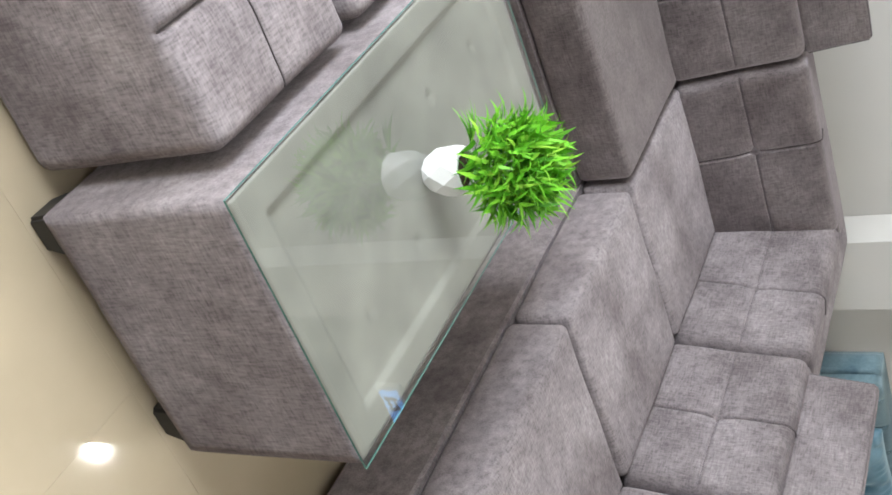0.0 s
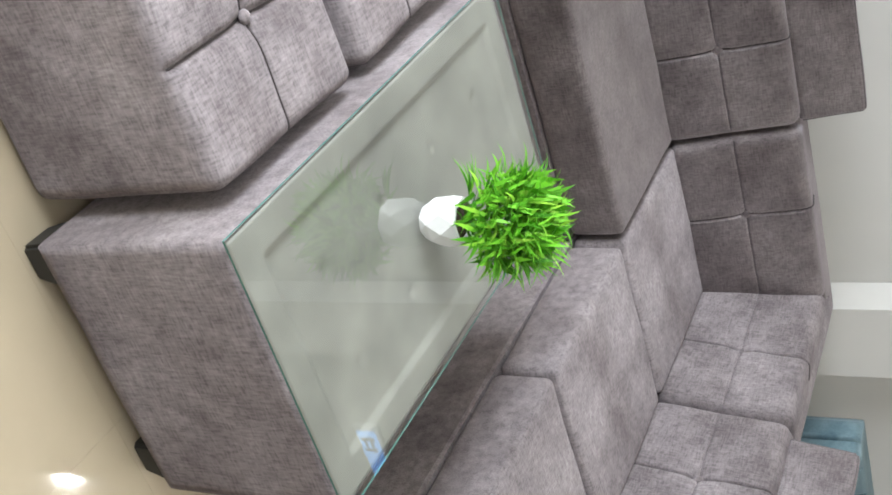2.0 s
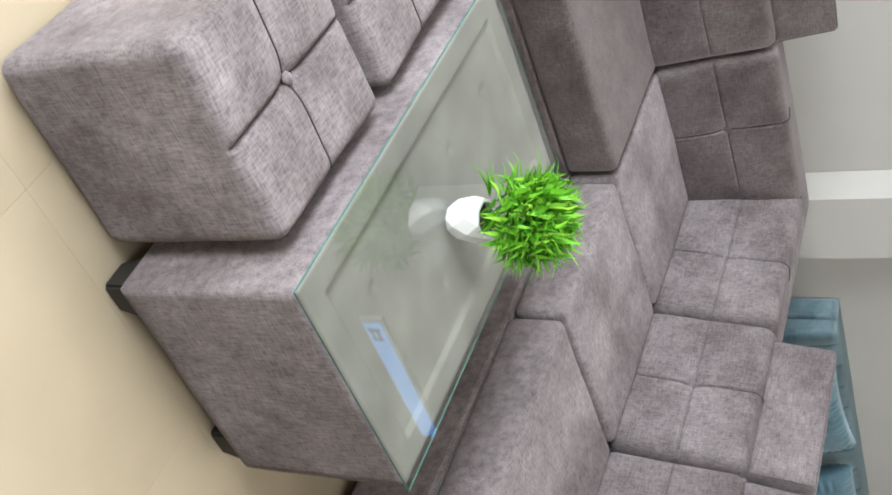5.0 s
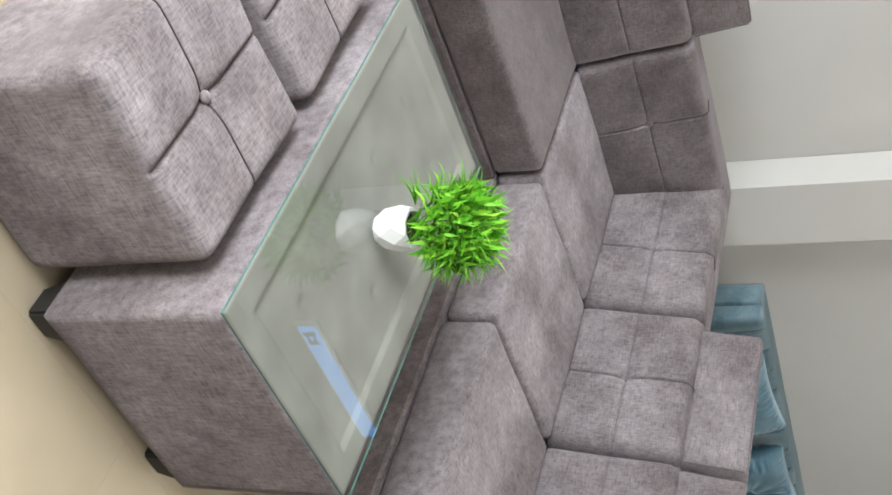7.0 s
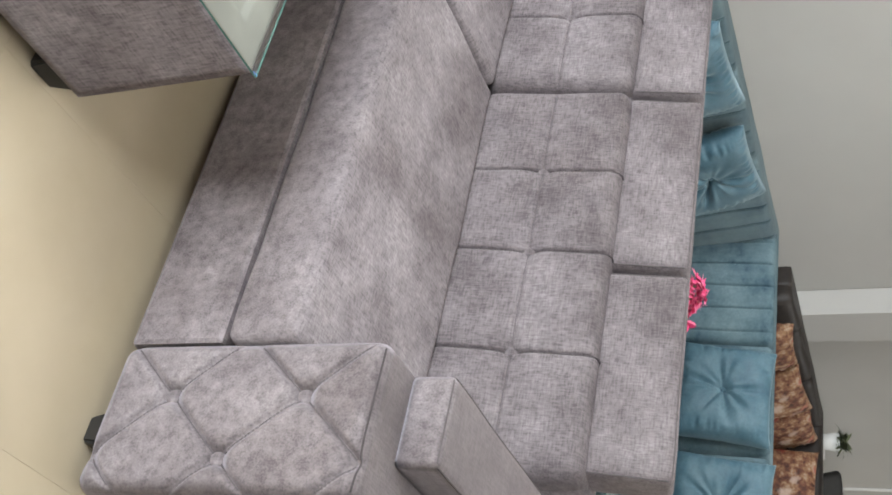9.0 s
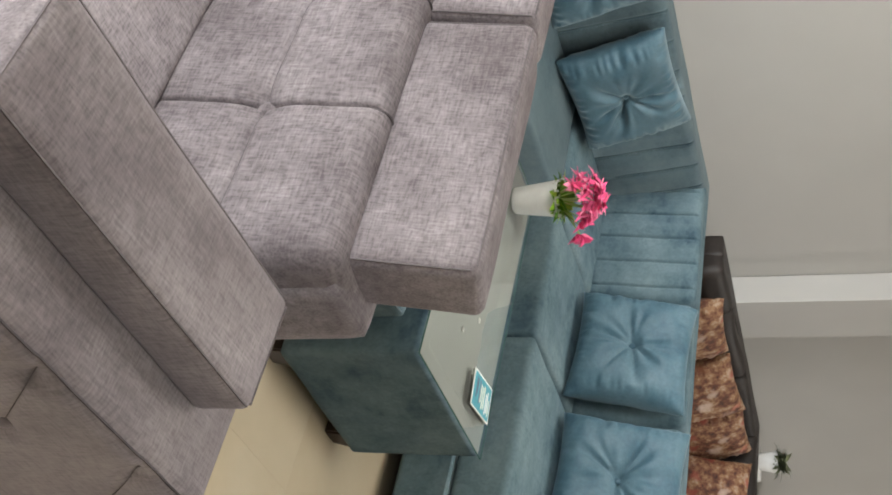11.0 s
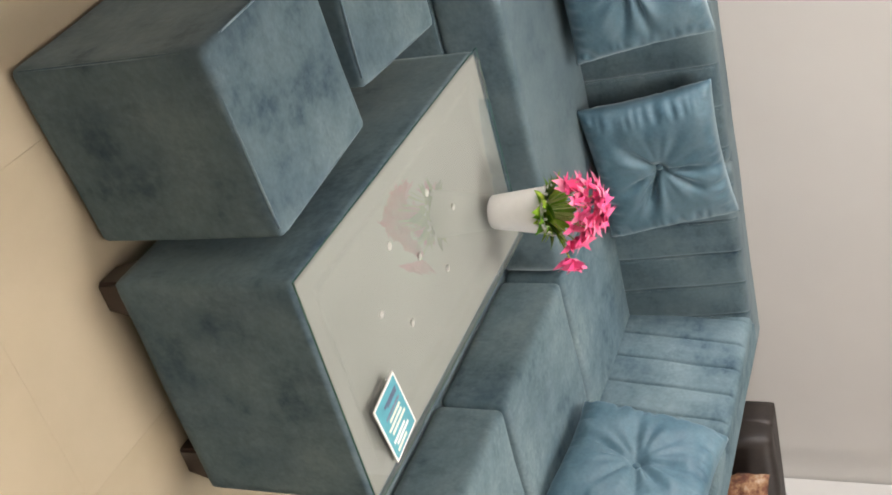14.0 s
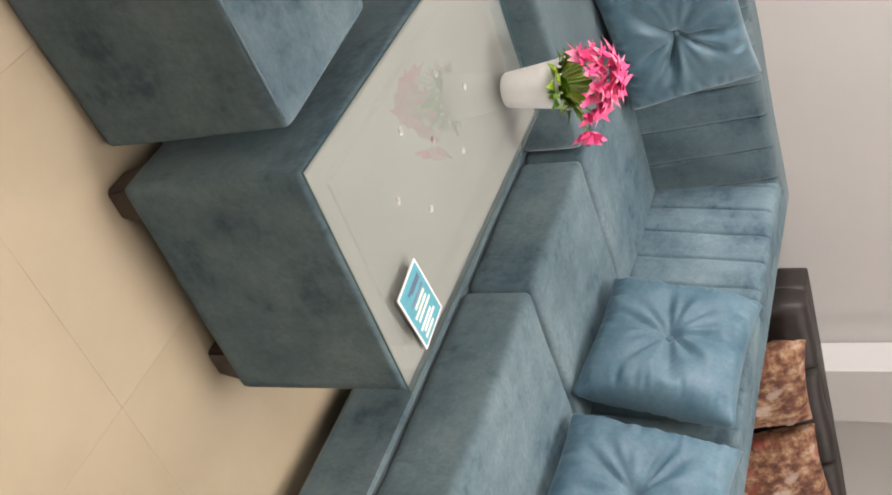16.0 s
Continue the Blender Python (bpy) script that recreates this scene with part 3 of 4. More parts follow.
for i in range(-1, 4):
    for j in range(-2, 2):
        for du, dv in ((0, 0), (0.11, 0.1275)):
            u, v = -0.29 + 0.22 * i + du, 0.1175 + 0.255 * j + dv
            if abs(u) < 0.33 and abs(v) < 0.24:
                part("button", button_bm(0.0155, 0.008), TAUPE, arm, m=pose(u, -0.1375, v, 90), smooth=True)
for p, q in (((-0.38, -0.135, 0.2825), (-0.38, 0.135, 0.2825)), ((-0.365, -0.1485, 0.2825), (0.365, -0.1485, 0.2825))):
    part("seam", seam_bm((0.76, 0.297, 0.565), 0.03, arm_shape, between(p, q, 60), 0.0020, 0.0004), SEAM_AND_CREASE_SHADE, arm)
welted("arm_pad", (0.555, 0.175, 0.086), 0.013, soft(0.003, 6, 2), pose(*GL(2.004, 0.740, 0.669)), (2, 1))
mesh = cushion_mesh("arm", 0.28, 0.87, 0.565, 0.03, 0.03, soft(0.004, 5))
link_mesh("armrest", mesh, TAUPE, grey, pose(*GL(-0.19, 2.91, 0.3475)))

# teal sofa arms
for sofa, L, fab, x0, y0 in ((teal, TL, TEAL, 4.40, 0.80), (brown, BL, LEATHER, 6.45, 0.755)):
    def slope(p, n):
        p = soft(0.004, 5)(p, n)
        return p + Vector((0, 0, 0.05 * max(0, p.x) / 0.4 if p.z > 0 else 0))
    mesh = cushion_mesh("arm", 0.78, 0.285, 0.53, 0.05, 0.02, slope)
    link_mesh("armrest", mesh, fab, sofa, pose(*L(x0, y0, 0.33)))


# ---- poufs ----
def pouf(fabric, label, where, w, d, h, r, turn, tuft):
    ob = thing("pouf", where, label, "pouf", "poufs beside the coffee tables", turn)
    shape = both(tufted(2, 1, [0.0], [0.0], 0.010, 0.012, 0.005, 0.006), soft(0.006, 5, h)) if tuft else soft(0.004, 5, w)
    # body turned by 180 so that its tilted normal lightens the front
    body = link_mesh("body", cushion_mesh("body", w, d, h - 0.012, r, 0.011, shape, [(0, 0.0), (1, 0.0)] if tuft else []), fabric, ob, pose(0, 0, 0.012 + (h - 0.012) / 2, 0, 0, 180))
    if tuft:
        top = (h - 0.012) / 2
        # the two crossing creases get their shade as dark strands
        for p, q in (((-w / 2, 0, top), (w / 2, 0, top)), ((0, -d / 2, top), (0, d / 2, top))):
            part("seam", seam_bm((w, d, h - 0.012), r, shape, between(p, q, 50), 0.0018, 0.0010), SEAM_AND_CREASE_SHADE, body)
        part("button", button_bm(0.0125, 0.007), fabric, body, m=pose(0, 0, h / 2 - 0.018), smooth=True)
    else:
        e = 0.004
        for a, b in (((-w / 2 + 0.02, -d / 2 + e, h - e), (w / 2 - 0.02, -d / 2 + e, h - e)), ((-w / 2 + e, -d / 2 + 0.02, h - e), (-w / 2 + e, d / 2 - 0.02, h - e)),
                     ((w / 2 - e, -d / 2 + 0.02, h - e), (w / 2 - e, d / 2 - 0.02, h - e)), ((-w / 2 + e, -d / 2 + e, 0.03), (-w / 2 + e, -d / 2 + e, h - 0.02))):
            part("seam_piping", stitch_bm(a, b, 0.0025), fabric, ob, smooth=True)
    for x in (-1, 1):
        for y in (-1, 1):
            part("foot", foot_bm(0.03, 0.014), BLACK, ob, m=pose(x * (w / 2 - 0.05), y * (d / 2 - 0.05), 0))
    return ob


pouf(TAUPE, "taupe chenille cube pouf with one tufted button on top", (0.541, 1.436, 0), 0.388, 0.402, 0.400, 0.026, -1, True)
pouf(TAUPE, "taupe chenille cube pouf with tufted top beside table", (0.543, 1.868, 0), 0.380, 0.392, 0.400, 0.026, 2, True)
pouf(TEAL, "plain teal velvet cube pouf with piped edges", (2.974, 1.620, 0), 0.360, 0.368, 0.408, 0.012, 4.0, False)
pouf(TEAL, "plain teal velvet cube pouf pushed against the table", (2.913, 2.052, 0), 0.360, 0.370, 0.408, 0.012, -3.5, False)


# ---- coffee tables ----
def coffee_table(fabric, label, x0, y0, x1, y1, kind, foot_mat):
    cx, cy = (x0 + x1) / 2, (y0 + y1) / 2
    w, d = x1 - x0, y1 - y0
    ob = thing("coffee_table", (cx, cy, 0), label, "coffee table")

    def hollow(p, n):
        p = soft(0.002, 5, w)(p, n)
        inner = p.z > 0.17 and abs(p.x) < w / 2 - 0.007 and abs(p.y) < d / 2 - 0.007
        return p - Vector((0, 0, 0.03 if inner else 0.0))

    body = cushion_mesh("body", w - 0.004, d - 0.004, 0.381, 0.006, 0.02, hollow)
    # half turn: the front is lightened through the tilted shading normal
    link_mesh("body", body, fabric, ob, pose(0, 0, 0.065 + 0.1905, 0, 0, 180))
    if kind == "frame":
        def frame_step(p, n):
            inset = min(w / 2 - abs(p.x), d / 2 - abs(p.y))
            k = max(0.0, min(1.0, (inset - 0.062) / 0.013))
            dimple = max(crease(math.hypot(p.x - sx * 0.09, p.y - sy * 0.2), 0.012) for sx in (-1, 1) for sy in (-1.5, -0.5, 0.5, 1.5))
            return p - Vector((0, 0, (0.0065 * k * k * (3 - 2 * k) + 0.004 * dimple) * max(0.0, n.z)))

        panel = cushion_mesh("panel", w - 0.014, d - 0.014, 0.02, 0.003, 0.0065, frame_step)
        link_mesh("top_panel", panel, BACKING, ob, pose(0, 0, 0.4350), "pale framed panel under the glass")
    else:
        def tray(p, n):
            inset = min(w / 2 - abs(p.x), d / 2 - abs(p.y))
            k = max(0.0, min(1.0, (inset - 0.045) / 0.03))
            return p - Vector((0, 0, 0.012 * k * k * (3 - 2 * k) * max(0.0, n.z)))

        panel = cushion_mesh("panel", w - 0.014, d - 0.014, 0.02, 0.003, 0.0075, tray)
        link_mesh("top_panel", panel, BACKING_SMOOTH, ob, pose(0, 0, 0.4350), "pale sunken panel under the glass")
        for x, y in ((3.361, 1.927), (3.455, 2.024), (3.360, 1.720), (3.451, 1.820), (3.549, 1.920), (3.449, 1.615), (3.543, 1.712)):
            part("white_pad", button_bm(0.0092, 0.0022), WHITE, ob, "small white round pad", pose(x - cx, y - cy, 0.4338), True)
    glass = bmesh.new()
    add_box(glass, -w / 2 - 0.002, -d / 2 - 0.002, 0.4478, w / 2 + 0.002, d / 2 + 0.002, 0.452)
    for f in glass.faces:
        f.material_index = 0 if abs(f.normal.z) > 0.5 else 1
    bmesh.ops.delete(glass, geom=[f for f in glass.faces if f.normal.z < -0.5], context="FACES_ONLY")
    g = part("glass_top", glass, (GLASS, EDGE), ob, "clear glass sheet with green edge")
    g.visible_shadow = False
    for sx in (-1, 1):
        for sy in (-1, 1):
            part("foot", foot_bm(0.085, 0.068, 0.75), foot_mat, ob, m=pose(sx * (w / 2 - 0.05), sy * (d / 2 - 0.055), 0))
    return ob


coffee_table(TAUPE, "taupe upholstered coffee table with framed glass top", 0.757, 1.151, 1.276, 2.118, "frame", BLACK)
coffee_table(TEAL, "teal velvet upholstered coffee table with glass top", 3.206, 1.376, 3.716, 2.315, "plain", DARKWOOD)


# ---- loose cushions ----
def pillow(fabric, label, where, w, h, t, turn, lean, roll, seed, star=True, category="cushion", group=""):
    ob = thing("cushion", where, label, category, group, turn)
    rnd = random.Random(seed)
    n = 64
    folds = [(rnd.uniform(0, 6.28), rnd.uniform(0.07, 0.17), rnd.uniform(0.4, 1.0)) for _ in range(9)]
    verts, faces, index = [], [], {}
    for side in (1, -1):
        for i in range(n + 1):
            for j in range(n + 1):
                u, v = 2 * i / n - 1, 2 * j / n - 1
                rim = i in (0, n) or j in (0, n)
                if rim and side < 0:
                    index[side, i, j] = index[1, i, j]
                    continue
                k = ((1 - u ** 4) * (1 - v ** 4)) ** 0.5
                pinch = 1 - 0.07 * (1 - abs(u) ** 2) * abs(v) ** 6
                pinch2 = 1 - 0.07 * (1 - abs(v) ** 2) * abs(u) ** 6
                x, z = u * w / 2 * pinch2, v * h / 2 * pinch
                y = -side * t / 2 * k
                r, a = math.hypot(u, v), math.atan2(v, u)
                if star:
                    y += side * t * 0.22 * math.exp(-(r / 0.11) ** 2) + side * t * 0.12 * math.exp(-(r / 0.5) ** 2)
                    for fa, fw, fd in folds:
                        da = abs((a - fa + math.pi) % (2 * math.pi) - math.pi)
                        y += side * 0.026 * fd * math.exp(-(da / fw) ** 2) * math.exp(-((r - 0.28) / 0.36) ** 2)
                    y += side * 0.012 * noise.noise(Vector((math.cos(a) * 3.5, math.sin(a) * 3.5, seed + 0.6 * r))) * math.exp(-((r - 0.4) / 0.22) ** 2)
                edge = max(abs(u), abs(v))
                wave = noise.noise(Vector((u * 12 if abs(v) > abs(u) else v * 12, seed + 1.6 * edge, side)))
                y += side * 0.013 * wave * math.exp(-((edge - 0.83) / 0.10) ** 2) + 0.006 * noise.noise(Vector((u * 3, v * 3, seed + side)))
                if edge > 0.9:
                    x += 0.002 * wave * (abs(u) > abs(v))
                index[side, i, j] = len(verts)
                verts.append((x, y, z))
        for i in range(n):
            for j in range(n):
                q = [index[side, i, j], index[side, i + 1, j], index[side, i + 1, j + 1], index[side, i, j + 1]]
                faces.append(q if side > 0 else q[::-1])
    mesh = bpy.data.meshes.new("cover")
    mesh.from_pydata(verts, [], faces)
    body = link_mesh("cover", mesh, fabric, ob, pose(0, 0, h / 2, -lean, 0, 0) @ pose(0, 0, 0, 0, roll, 0))
    if star:
        part("button", button_bm(0.012, 0.006), fabric, body, m=pose(0, -t / 2 + t * 0.31, 0, 90), smooth=True)
    return ob


STAR = "teal satin cushion with star-tufted centre leaning on sofa back"
G1 = "teal satin cushions"
pillow(SATIN, STAR, (4.445, 2.222, 0.434), 0.46, 0.425, 0.17, -90, 13, 2.5, 1, group=G1)
pillow(SATIN, STAR, (4.450, 1.69, 0.432), 0.48, 0.435, 0.17, -90, 14, 2, 2, group=G1)
pillow(SATIN, STAR, (4.450, 1.222, 0.432), 0.46, 0.435, 0.17, -90, 14, -2, 3, group=G1)
pillow(SATIN, STAR, (3.910, 3.015, 0.436), 0.46, 0.405, 0.165, 0, 13, -4, 4, group=G1)
pillow(SATIN, STAR, (3.310, 3.015, 0.436), 0.46, 0.405, 0.165, 0, 13, -4, 5, group=G1)
FL, G2 = "brown floral printed cushion leaning on leather sofa back", "floral cushions"
for x, s in ((5.43, 11), (5.93, 12), (6.36, 13)):
    pillow(FLORAL, FL, (x, 3.0, 0.432), 0.45, 0.40, 0.13, -6 + s % 3 * 5, 13, (s % 3) * 4 - 4, s, False, group=G2)
for y, s in ((2.70, 14), (2.23, 15), (1.74, 16), (1.28, 17)):
    pillow(FLORAL, FL, (6.50, y, 0.432), 0.45, 0.40, 0.13, -90 + s % 3 * 4, 13, (s % 3) * 3 - 3, s, False, group=G2)


# ---- plants and small things ----
def blade(verts, faces, base, way, length, width, droop):
    way = way.normalized()
    side = way.cross(Vector((0, 0, 1)))
    side = side.normalized() if side.length > 0.05 else Vector((1, 0, 0))
    p, d, k = base.copy(), way.copy(), len(verts)
    steps = 4
    for i in range(steps + 1):
        s = width * (0.6 + 0.4 * math.sin(math.pi * min(1, i / steps + 0.25))) * (1 - (i / steps) ** 3)
        verts += [tuple(p - side * s), tuple(p + side * s)]
        p = p + d * (length / steps)
        d = (d + Vector((0, 0, -droop / steps))).normalized()
    for i in range(steps):
        a = k + 2 * i
        faces.append((a, a + 1, a + 3, a + 2))


def mesh_of(name, verts, faces):
    mesh = bpy.data.meshes.new(name)
    mesh.from_pydata(verts, [], faces)
    return mesh


def lathe_bm(profile, segments=32):
    bm = bmesh.new()
    rings = [[bm.verts.new((r * math.cos(2 * math.pi * i / segments), r * math.sin(2 * math.pi * i / segments), z)) for i in range(segments)] for r, z in profile]
    for a, b in zip(rings, rings[1:]):
        for i in range(segments):
            bm.faces.new((a[i], a[(i + 1) % segments], b[(i + 1) % segments], b[i]))
    bm.faces.new(rings[0][::-1])
    bm.faces.new(rings[-1])
    return bm


def grass_pot():
    ob = thing("potted_grass", (1.020, 1.622, 0.4522), "bright green artificial grass in white faceted pot on glass", "potted plant")
    bm = bmesh.new()
    rings = []
    for k, (r, z) in enumerate(((0.030, 0.0), (0.043, 0.022), (0.047, 0.05), (0.043, 0.078), (0.036, 0.078), (0.034, 0.066))):
        rings.append([bm.verts.new((r * math.cos(2 * math.pi * (i + 0.5 * (k % 2 if k < 4 else 1)) / 8), r * math.sin(2 * math.pi * (i + 0.5 * (k % 2 if k < 4 else 1)) / 8), z)) for i in range(8)])
    for k, (a, b) in enumerate(zip(rings, rings[1:])):
        for i in range(8):
            if k < 3:
                if k % 2 == 0:
                    bm.faces.new((a[i], a[(i + 1) % 8], b[i]))
                    bm.faces.new((a[(i + 1) % 8], b[(i + 1) % 8], b[i]))
                else:
                    bm.faces.new((a[i], a[(i + 1) % 8], b[(i + 1) % 8]))
                    bm.faces.new((a[i], b[(i + 1) % 8], b[i]))
            else:
                bm.faces.new((a[i], a[(i + 1) % 8], b[(i + 1) % 8], b[i]))
    bm.faces.new(rings[0][::-1])
    part("pot", bm, CERAMIC, ob, "white faceted pot")
    part("soil", lathe_bm([(0.005, 0.058), (0.034, 0.066), (0.02, 0.072)], 16), SOIL, ob)
    rnd = random.Random(5)
    verts, faces = [], []
    for _ in range(1300):
        a, s = rnd.uniform(0, 6.283), rnd.uniform(-0.6, 1.0)
        c = math.sqrt(max(0, 1 - s * s)) ** 0.7
        way = Vector((math.cos(a) * c, math.sin(a) * c, s))
        k = rnd.uniform(0.4, 1.0)
        start = Vector((way.x * 0.085 * k, way.y * 0.085 * k, 0.165 + way.z * 0.082 * k))
        if start.z < 0.088:
            start.z = 0.088 + rnd.uniform(0, 0.02)
        lean = (way * 0.55 + Vector((rnd.uniform(-0.8, 0.8), rnd.uniform(-0.8, 0.8), rnd.uniform(-0.1, 1.1)))).normalized()
        blade(verts, faces, start, lean, rnd.uniform(0.032, 0.060), rnd.uniform(0.0030, 0.0056), rnd.uniform(0.1, 1.3))
    for k in range(7):
        blade(verts, faces, Vector((-0.035, 0.03, 0.085)), Vector((-1, rnd.uniform(0.2, 1.0), rnd.uniform(-0.1, 0.5))), rnd.uniform(0.05, 0.085), 0.0038, rnd.uniform(0.4, 1.0))
    for _ in range(60):
        a = rnd.uniform(0, 6.283)
        blade(verts, faces, Vector((0, 0, 0.07)), Vector((math.cos(a), math.sin(a), rnd.uniform(0.6, 2))), rnd.uniform(0.05, 0.09), 0.003, 0.8)
    g = link_mesh("grass", mesh_of("grass", verts, faces), GRASS, ob, label="dense tuft of pointed green blades")
    g["kind"] = "stuff"


grass_pot()


def flower(rnd, parent, where, way, size, material):
    verts, faces = [], []
    q = way.to_track_quat("Z", "Y").to_matrix()
    for i in range(6):
        a = 2 * math.pi * i / 6 + rnd.uniform(-0.25, 0.25)
        d = q @ Vector((math.cos(a), math.sin(a), rnd.uniform(0.1, 0.8)))
        blade(verts, faces, Vector((0, 0, 0)), d, size * rnd.uniform(0.7, 1.0), size * 0.23, rnd.uniform(0.0, 1.1))
    link_mesh("flower", mesh_of("flower", verts, faces), material, parent, pose(*where))


def flower_vase(where, label, h, r0, r1, petals, seed, count, hang):
    ob = thing("flower_vase", where, label, "flower vase")
    part("vase", lathe_bm([(r0 * 0.92, 0), (r0, 0.004), (r1, h), (r1 * 0.94, h), (r1 * 0.9, h - 0.02)]), CERAMIC, ob, "white tapered vase", smooth=True)
    lace = bmesh.new()
    for k in range(18):
        for dz, rr in ((0.004, 0.0065), (-0.012, 0.0045)):
            a = 2 * math.pi * (k + (dz < 0) * 0.5) / 18
            rad = r0 + (r1 - r0) * (h + dz) / h
            bmesh.ops.create_icosphere(lace, subdivisions=1, radius=rr, matrix=Matrix.Translation((math.cos(a) * rad, math.sin(a) * rad, h + dz)) @ Matrix.Diagonal((0.6, 0.6, 1, 1)))
    part("lace_rim", lace, CERAMIC, ob, "scalloped lace rim", smooth=True)
    rnd = random.Random(seed)
    verts, faces = [], []
    for _ in range(70):
        a = rnd.uniform(0, 6.283)
        d = Vector((math.cos(a), math.sin(a), rnd.uniform(0.1, 1.6)))
        blade(verts, faces, Vector((math.cos(a) * r1 * 0.5, math.sin(a) * r1 * 0.5, h - 0.01)), d, rnd.uniform(0.04, 0.08), rnd.uniform(0.011, 0.021), rnd.uniform(0.3, 1.4))
    link_mesh("foliage", mesh_of("foliage", verts, faces), LEAF, ob, label="green leaves")
    for i in range(count):
        a, e = rnd.uniform(0, 6.283), rnd.uniform(0.15, 1.0)
        p = Vector((math.cos(a) * 0.085 * e, math.sin(a) * 0.085 * e, h + 0.045 + 0.07 * (1 - e * e) + rnd.uniform(-0.02, 0.02)))
        flower(rnd, ob, p, (p - Vector((0, 0, h))).normalized(), rnd.uniform(0.034, 0.048), petals)
        if i % 3 == 0:
            part("stem", stitch_bm((p.x * 0.25, p.y * 0.25, h - 0.01), p, 0.0018), STEM, ob, "pale green stem")
    if hang:
        for k in range(5):
            p = Vector((hang[0], hang[1], h + 0.048)) + Vector((rnd.uniform(-0.012, 0.012), rnd.uniform(-0.012, 0.012), rnd.uniform(-0.015, 0.015)))
            flower(rnd, ob, p, Vector((hang[0], hang[1], 0.03)).normalized(), 0.04, petals)
        part("stem", stitch_bm((0, 0, h - 0.01), (hang[0] * 0.95, hang[1] * 0.95, h + 0.05), 0.002), LEAF, ob, "thin green stem")
    return ob


flower_vase((3.565, 2.178, 0.4522), "pink artificial flowers in white vase on glass table", 0.145, 0.041, 0.058, PINK, 3, 46, (0.104, -0.077))
flower_vase((5.70, 1.78, 0.4522), "small yellow flowers in white vase on low table", 0.14, 0.04, 0.055, PALE, 7, 5, None)

card = thing("printed_card", (3.616, 1.51, 0.4522), "small teal printed card with white border lying on glass", "card", "", 8)
part("card_sheet", box(-0.073, -0.053, 0.004, 0.073, 0.053, 0.0065), WHITE, card)
part("card_foot", box(-0.05, -0.03, 0, 0.05, 0.03, 0.004), CLEAR, card)
part("print_panel", box(-0.068, -0.048, 0.0065, 0.068, 0.048, 0.0069), CARD_TEAL, card)
for x, y0, y1, mat in ((-0.046, -0.02, 0.038, CARD_DARK), (-0.040, -0.01, 0.036, CARD_DARK), (-0.022, -0.03, 0.036, PAPER_BLUE), (-0.010, -0.022, 0.03, CARD_BAR), (0.003, -0.036, 0.028, CARD_BAR),
                       (0.016, -0.03, 0.036, CARD_BAR), (0.033, -0.038, 0.02, WHITE), (0.044, -0.03, 0.03, WHITE), (0.056, -0.036, 0.01, CARD_BAR)):
    part("print_line", box(x - 0.0036, y0, 0.0069, x + 0.0036, y1, 0.0072), mat, card)

coffee_table(LEATHER, "dark brown coffee table with glass top by leather sofa", 5.40, 1.30, 5.91, 2.24, "plain2", DARKWOOD)

# ---- far end: desk and what stands on it ----
desk = thing("desk", (7.68, 1.70, 0), "walnut laminate office desk with papers on top", "desk")
part("desktop", box(-0.36, -0.85, 0.735, 0.36, 0.95, 0.765, 0.004), DESKWOOD, desk)
part("side_panel", box(-0.33, -0.80, 0, 0.33, -0.77, 0.735), DESKWOOD, desk)
part("side_panel", box(-0.33, 0.87, 0, 0.33, 0.90, 0.735), DESKWOOD, desk)
part("front_panel", box(-0.30, -0.77, 0.2, -0.275, 0.87, 0.735), DESKWOOD, desk)
box_ob = thing("wooden_box", (7.72, 1.70, 0.765), "brown wooden box standing on the desk", "box")
part("body", box(-0.15, -0.17, 0, 0.15, 0.28, 0.21, 0.004), DESKWOOD, box_ob)

jar = thing("water_jar", (7.62, 2.50, 0.765), "clear plastic water jar upside down on the desk", "water jar")
part("bottle", lathe_bm([(0.10, 0), (0.125, 0.015), (0.127, 0.10), (0.12, 0.115), (0.127, 0.13), (0.127, 0.28), (0.11, 0.31), (0.03, 0.325), (0.03, 0.345)]), CLEAR, jar, smooth=True)

rnd = random.Random(9)
for i, y in enumerate((2.26, 2.13, 2.0, 1.88)):
    st = thing("paper_stack", (7.5 + rnd.uniform(-0.03, 0.03), y, 0.765), "stack of papers and folders on the desk", "paper stack", "desk papers", rnd.uniform(-8, 8))
    z = 0.0
    for k in range(rnd.randint(6, 10)):
        t = rnd.uniform(0.005, 0.026)
        part("folder", box(-0.14 + rnd.uniform(-0.01, 0.01), -0.06, z, 0.14, 0.06 + rnd.uniform(-0.01, 0.01), z + t - 0.001, 0.001), rnd.choice((PAPER, PAPER_BLUE, PAPER_BLUE, WHITE, BLACK, DESKWOOD)), st)
        z += t
gift = thing("gift_bag", (7.55, 2.345, 0.765), "small violet wrapped bunch standing on the desk", "gift bag")
part("wrap", lathe_bm([(0.03, 0), (0.045, 0.06), (0.03, 0.12), (0.06, 0.17)], 10), VIOLET, gift)


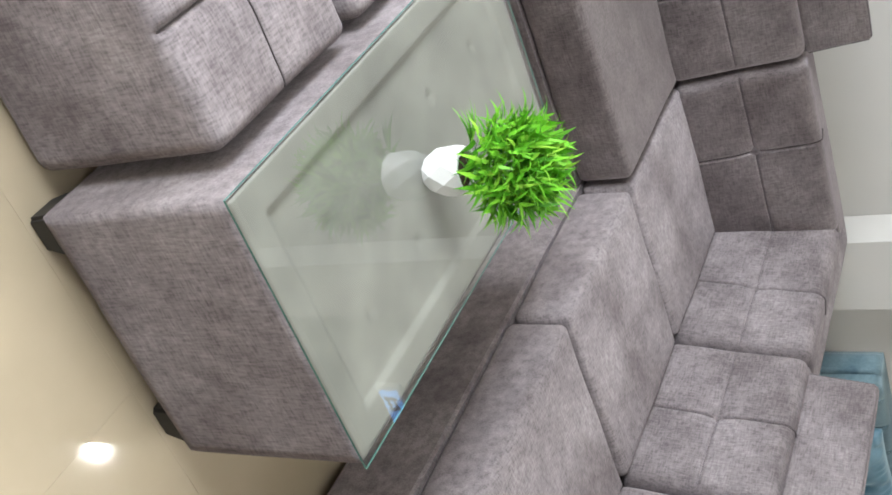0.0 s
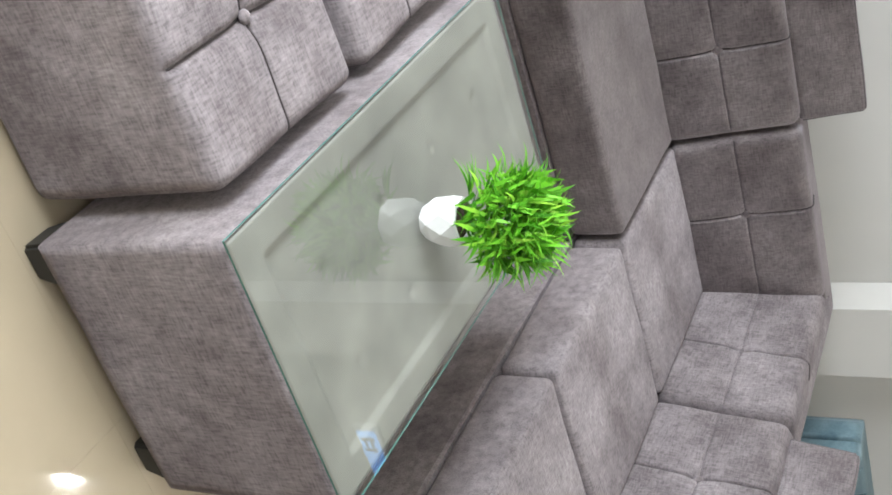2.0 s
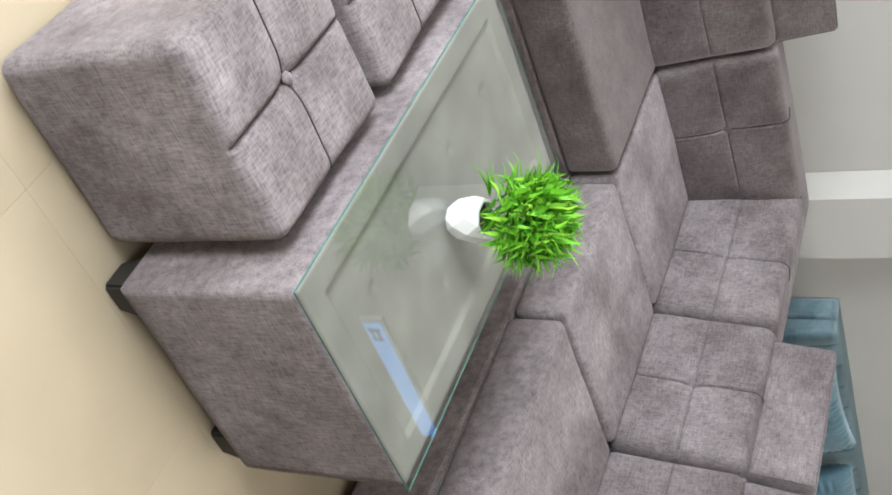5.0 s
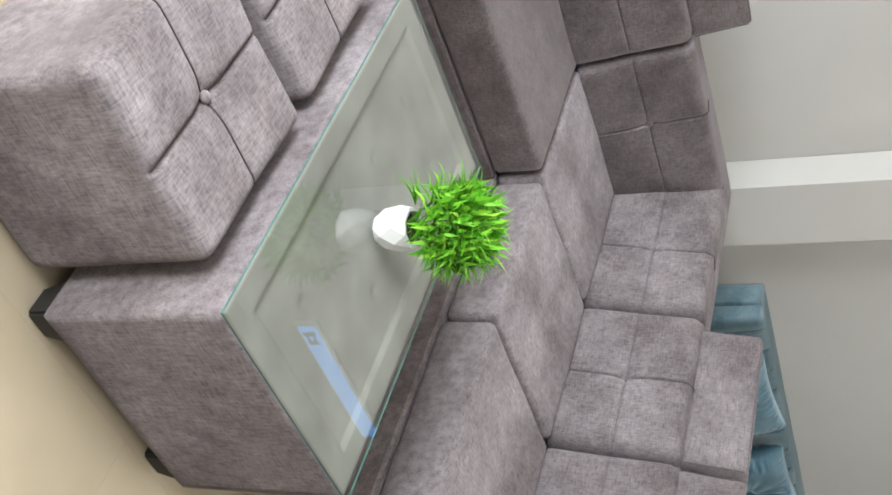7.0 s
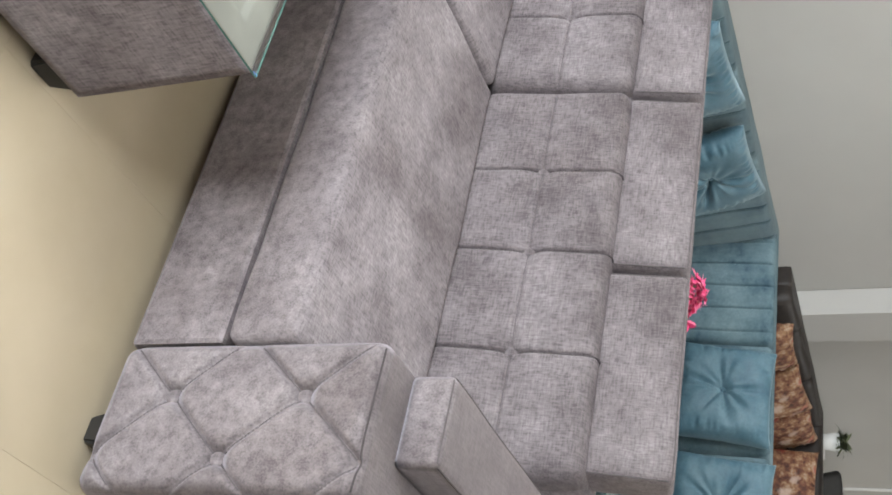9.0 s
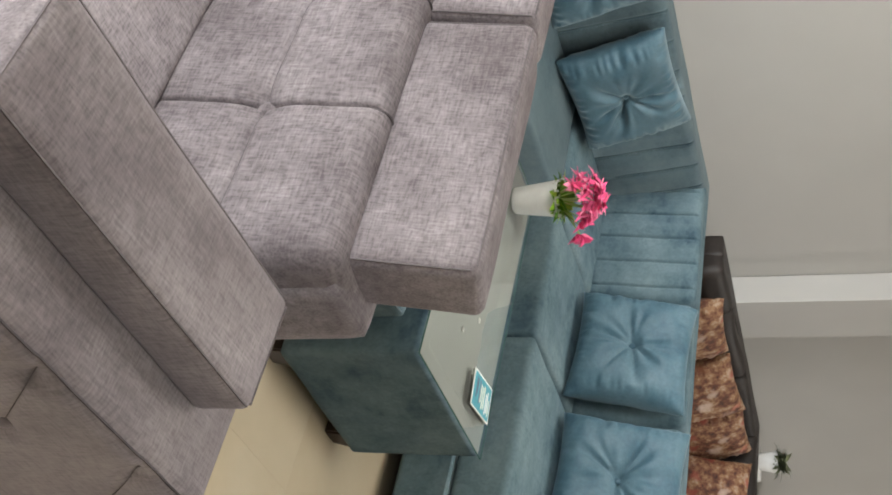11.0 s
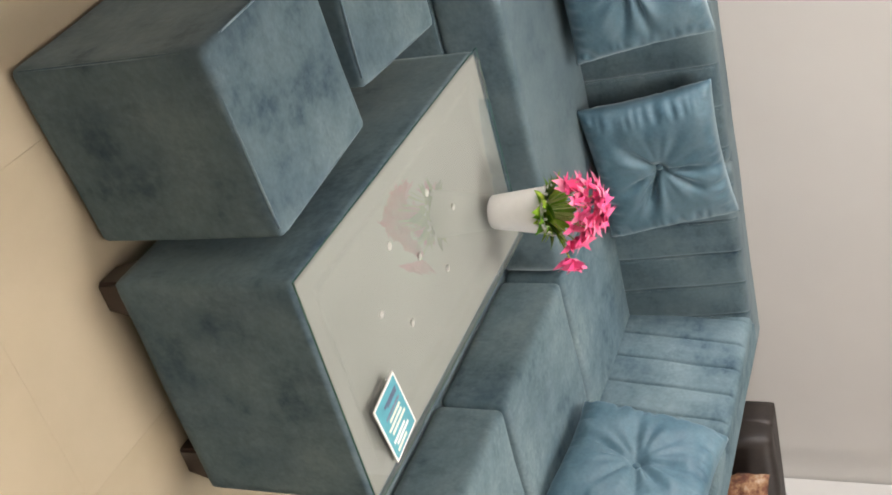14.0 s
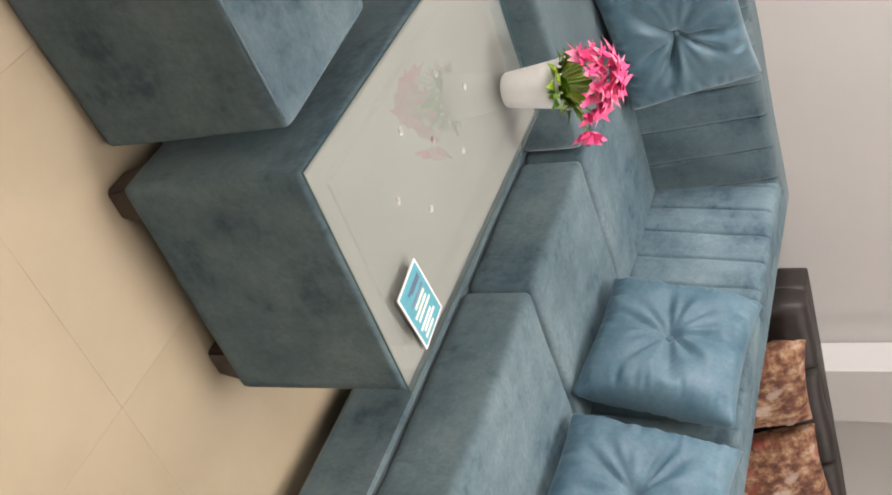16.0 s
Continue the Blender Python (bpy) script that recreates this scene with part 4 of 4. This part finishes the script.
def office_chair(where, turn):
    ch = thing("office_chair", where, "black padded office chair behind the desk", "chair", "office chairs", turn)
    link_mesh("backrest", cushion_mesh("backrest", 0.40, 0.07, 0.42, 0.03, 0.03, soft(0.01, 4)), BLACK, ch, pose(0, 0.27, 0.64, -22))
    link_mesh("seat", cushion_mesh("seat", 0.46, 0.46, 0.08, 0.03, 0.03, soft(0.006, 4)), BLACK, ch, pose(0, 0, 0.46))
    part("support", box(-0.03, 0.2, 0.44, 0.03, 0.23, 0.6, 0.005), METAL, ch)
    part("column", lathe_bm([(0.03, 0.08), (0.03, 0.42)], 12), METAL, ch, smooth=True)
    for i in range(5):
        part("base_arm", stitch_bm((0, 0, 0.09), (0.26 * math.cos(i * 1.2566), 0.26 * math.sin(i * 1.2566), 0.03), 0.018), BLACK, ch)
        part("castor", button_bm(0.03, 0.03), BLACK, ch, m=pose(0.26 * math.cos(i * 1.2566), 0.26 * math.sin(i * 1.2566), 0.03), smooth=True)


office_chair((8.12, 3.10, 0), -25)
office_chair((8.35, 2.80, 0), -95)
stand = thing("plant_stand", (7.30, 3.36, 0), "white round plant stand beside the wall", "plant stand")
part("column", lathe_bm([(0.12, 0), (0.11, 0.02), (0.04, 0.05), (0.04, 0.66), (0.12, 0.77), (0.12, 0.79)], 24), WHITE, stand, smooth=True)
pot = thing("potted_plant", (7.30, 3.36, 0.79), "small white pot with dark leafy plant", "potted plant")
part("pot", lathe_bm([(0.05, 0), (0.07, 0.11), (0.063, 0.11), (0.06, 0.095)], 20), CERAMIC, pot, smooth=True)
verts, faces = [], []
for _ in range(70):
    a = rnd.uniform(0, 6.283)
    blade(verts, faces, Vector((0, 0, 0.1)), Vector((math.cos(a), math.sin(a), rnd.uniform(0.2, 1.6))), rnd.uniform(0.08, 0.15), 0.030, 1.2)
link_mesh("foliage", mesh_of("foliage", verts, faces), plain("dark_leaf", (0.13, 0.15, 0.08), 0.5, 0, 0.75, 30, 0), pot, label="dark green and cream leaves")
conduit = thing("wall_conduit", (8.69, ROOM_Y1, 0.4), "thin white cable conduit with socket box on the wall", "conduit")
part("pipe", box(-0.012, -0.02, 0, 0.012, -0.001, 0.82, 0.004), WHITE, conduit)
part("socket_box", box(-0.06, -0.045, 0.82, 0.06, -0.001, 1.02, 0.006), WHITE, conduit)

# ---- floor tiles, last ----
floor = box(ROOM_X0, ROOM_Y0, -0.06, ROOM_X1, ROOM_Y1, -0.002)
floor_ob = structure("floor", floor, GROUT, "cream polished vitrified floor tiles with thin joints", "floor")
tile_mesh = bpy.data.meshes.new("tile")
tb = box(-0.29982, -0.29982, -0.0019, 0.29982, 0.29982, 0.0, 0.0003)
tb.to_mesh(tile_mesh)
tb.free()
tile_mesh.materials.append(TILE)
rest = bmesh.new()
for i in range(-6, 20):
    for j in range(-12, 6):
        x, y = 0.24 + 0.6 * i, 0.266 + 0.6 * j
        x0, x1 = max(ROOM_X0, x - 0.29982), min(ROOM_X1, x + 0.29982)
        y0, y1 = max(ROOM_Y0, y - 0.29982), min(ROOM_Y1, y + 0.29982)
        if x1 - x0 < 0.02 or y1 - y0 < 0.02:
            continue
        if -1.2 < x < 9 and -1.2 < y < 3.3:
            t = new("tile", tile_mesh)
            t.parent = floor_ob
            t.location = (x, y, 0)
        else:
            add_box(rest, x0, y0, -0.0019, x1, y1, 0.0)
outer_tiles = part("outer_tiles", rest, TILE, floor_ob)
outer_tiles["kind"] = "stuff"
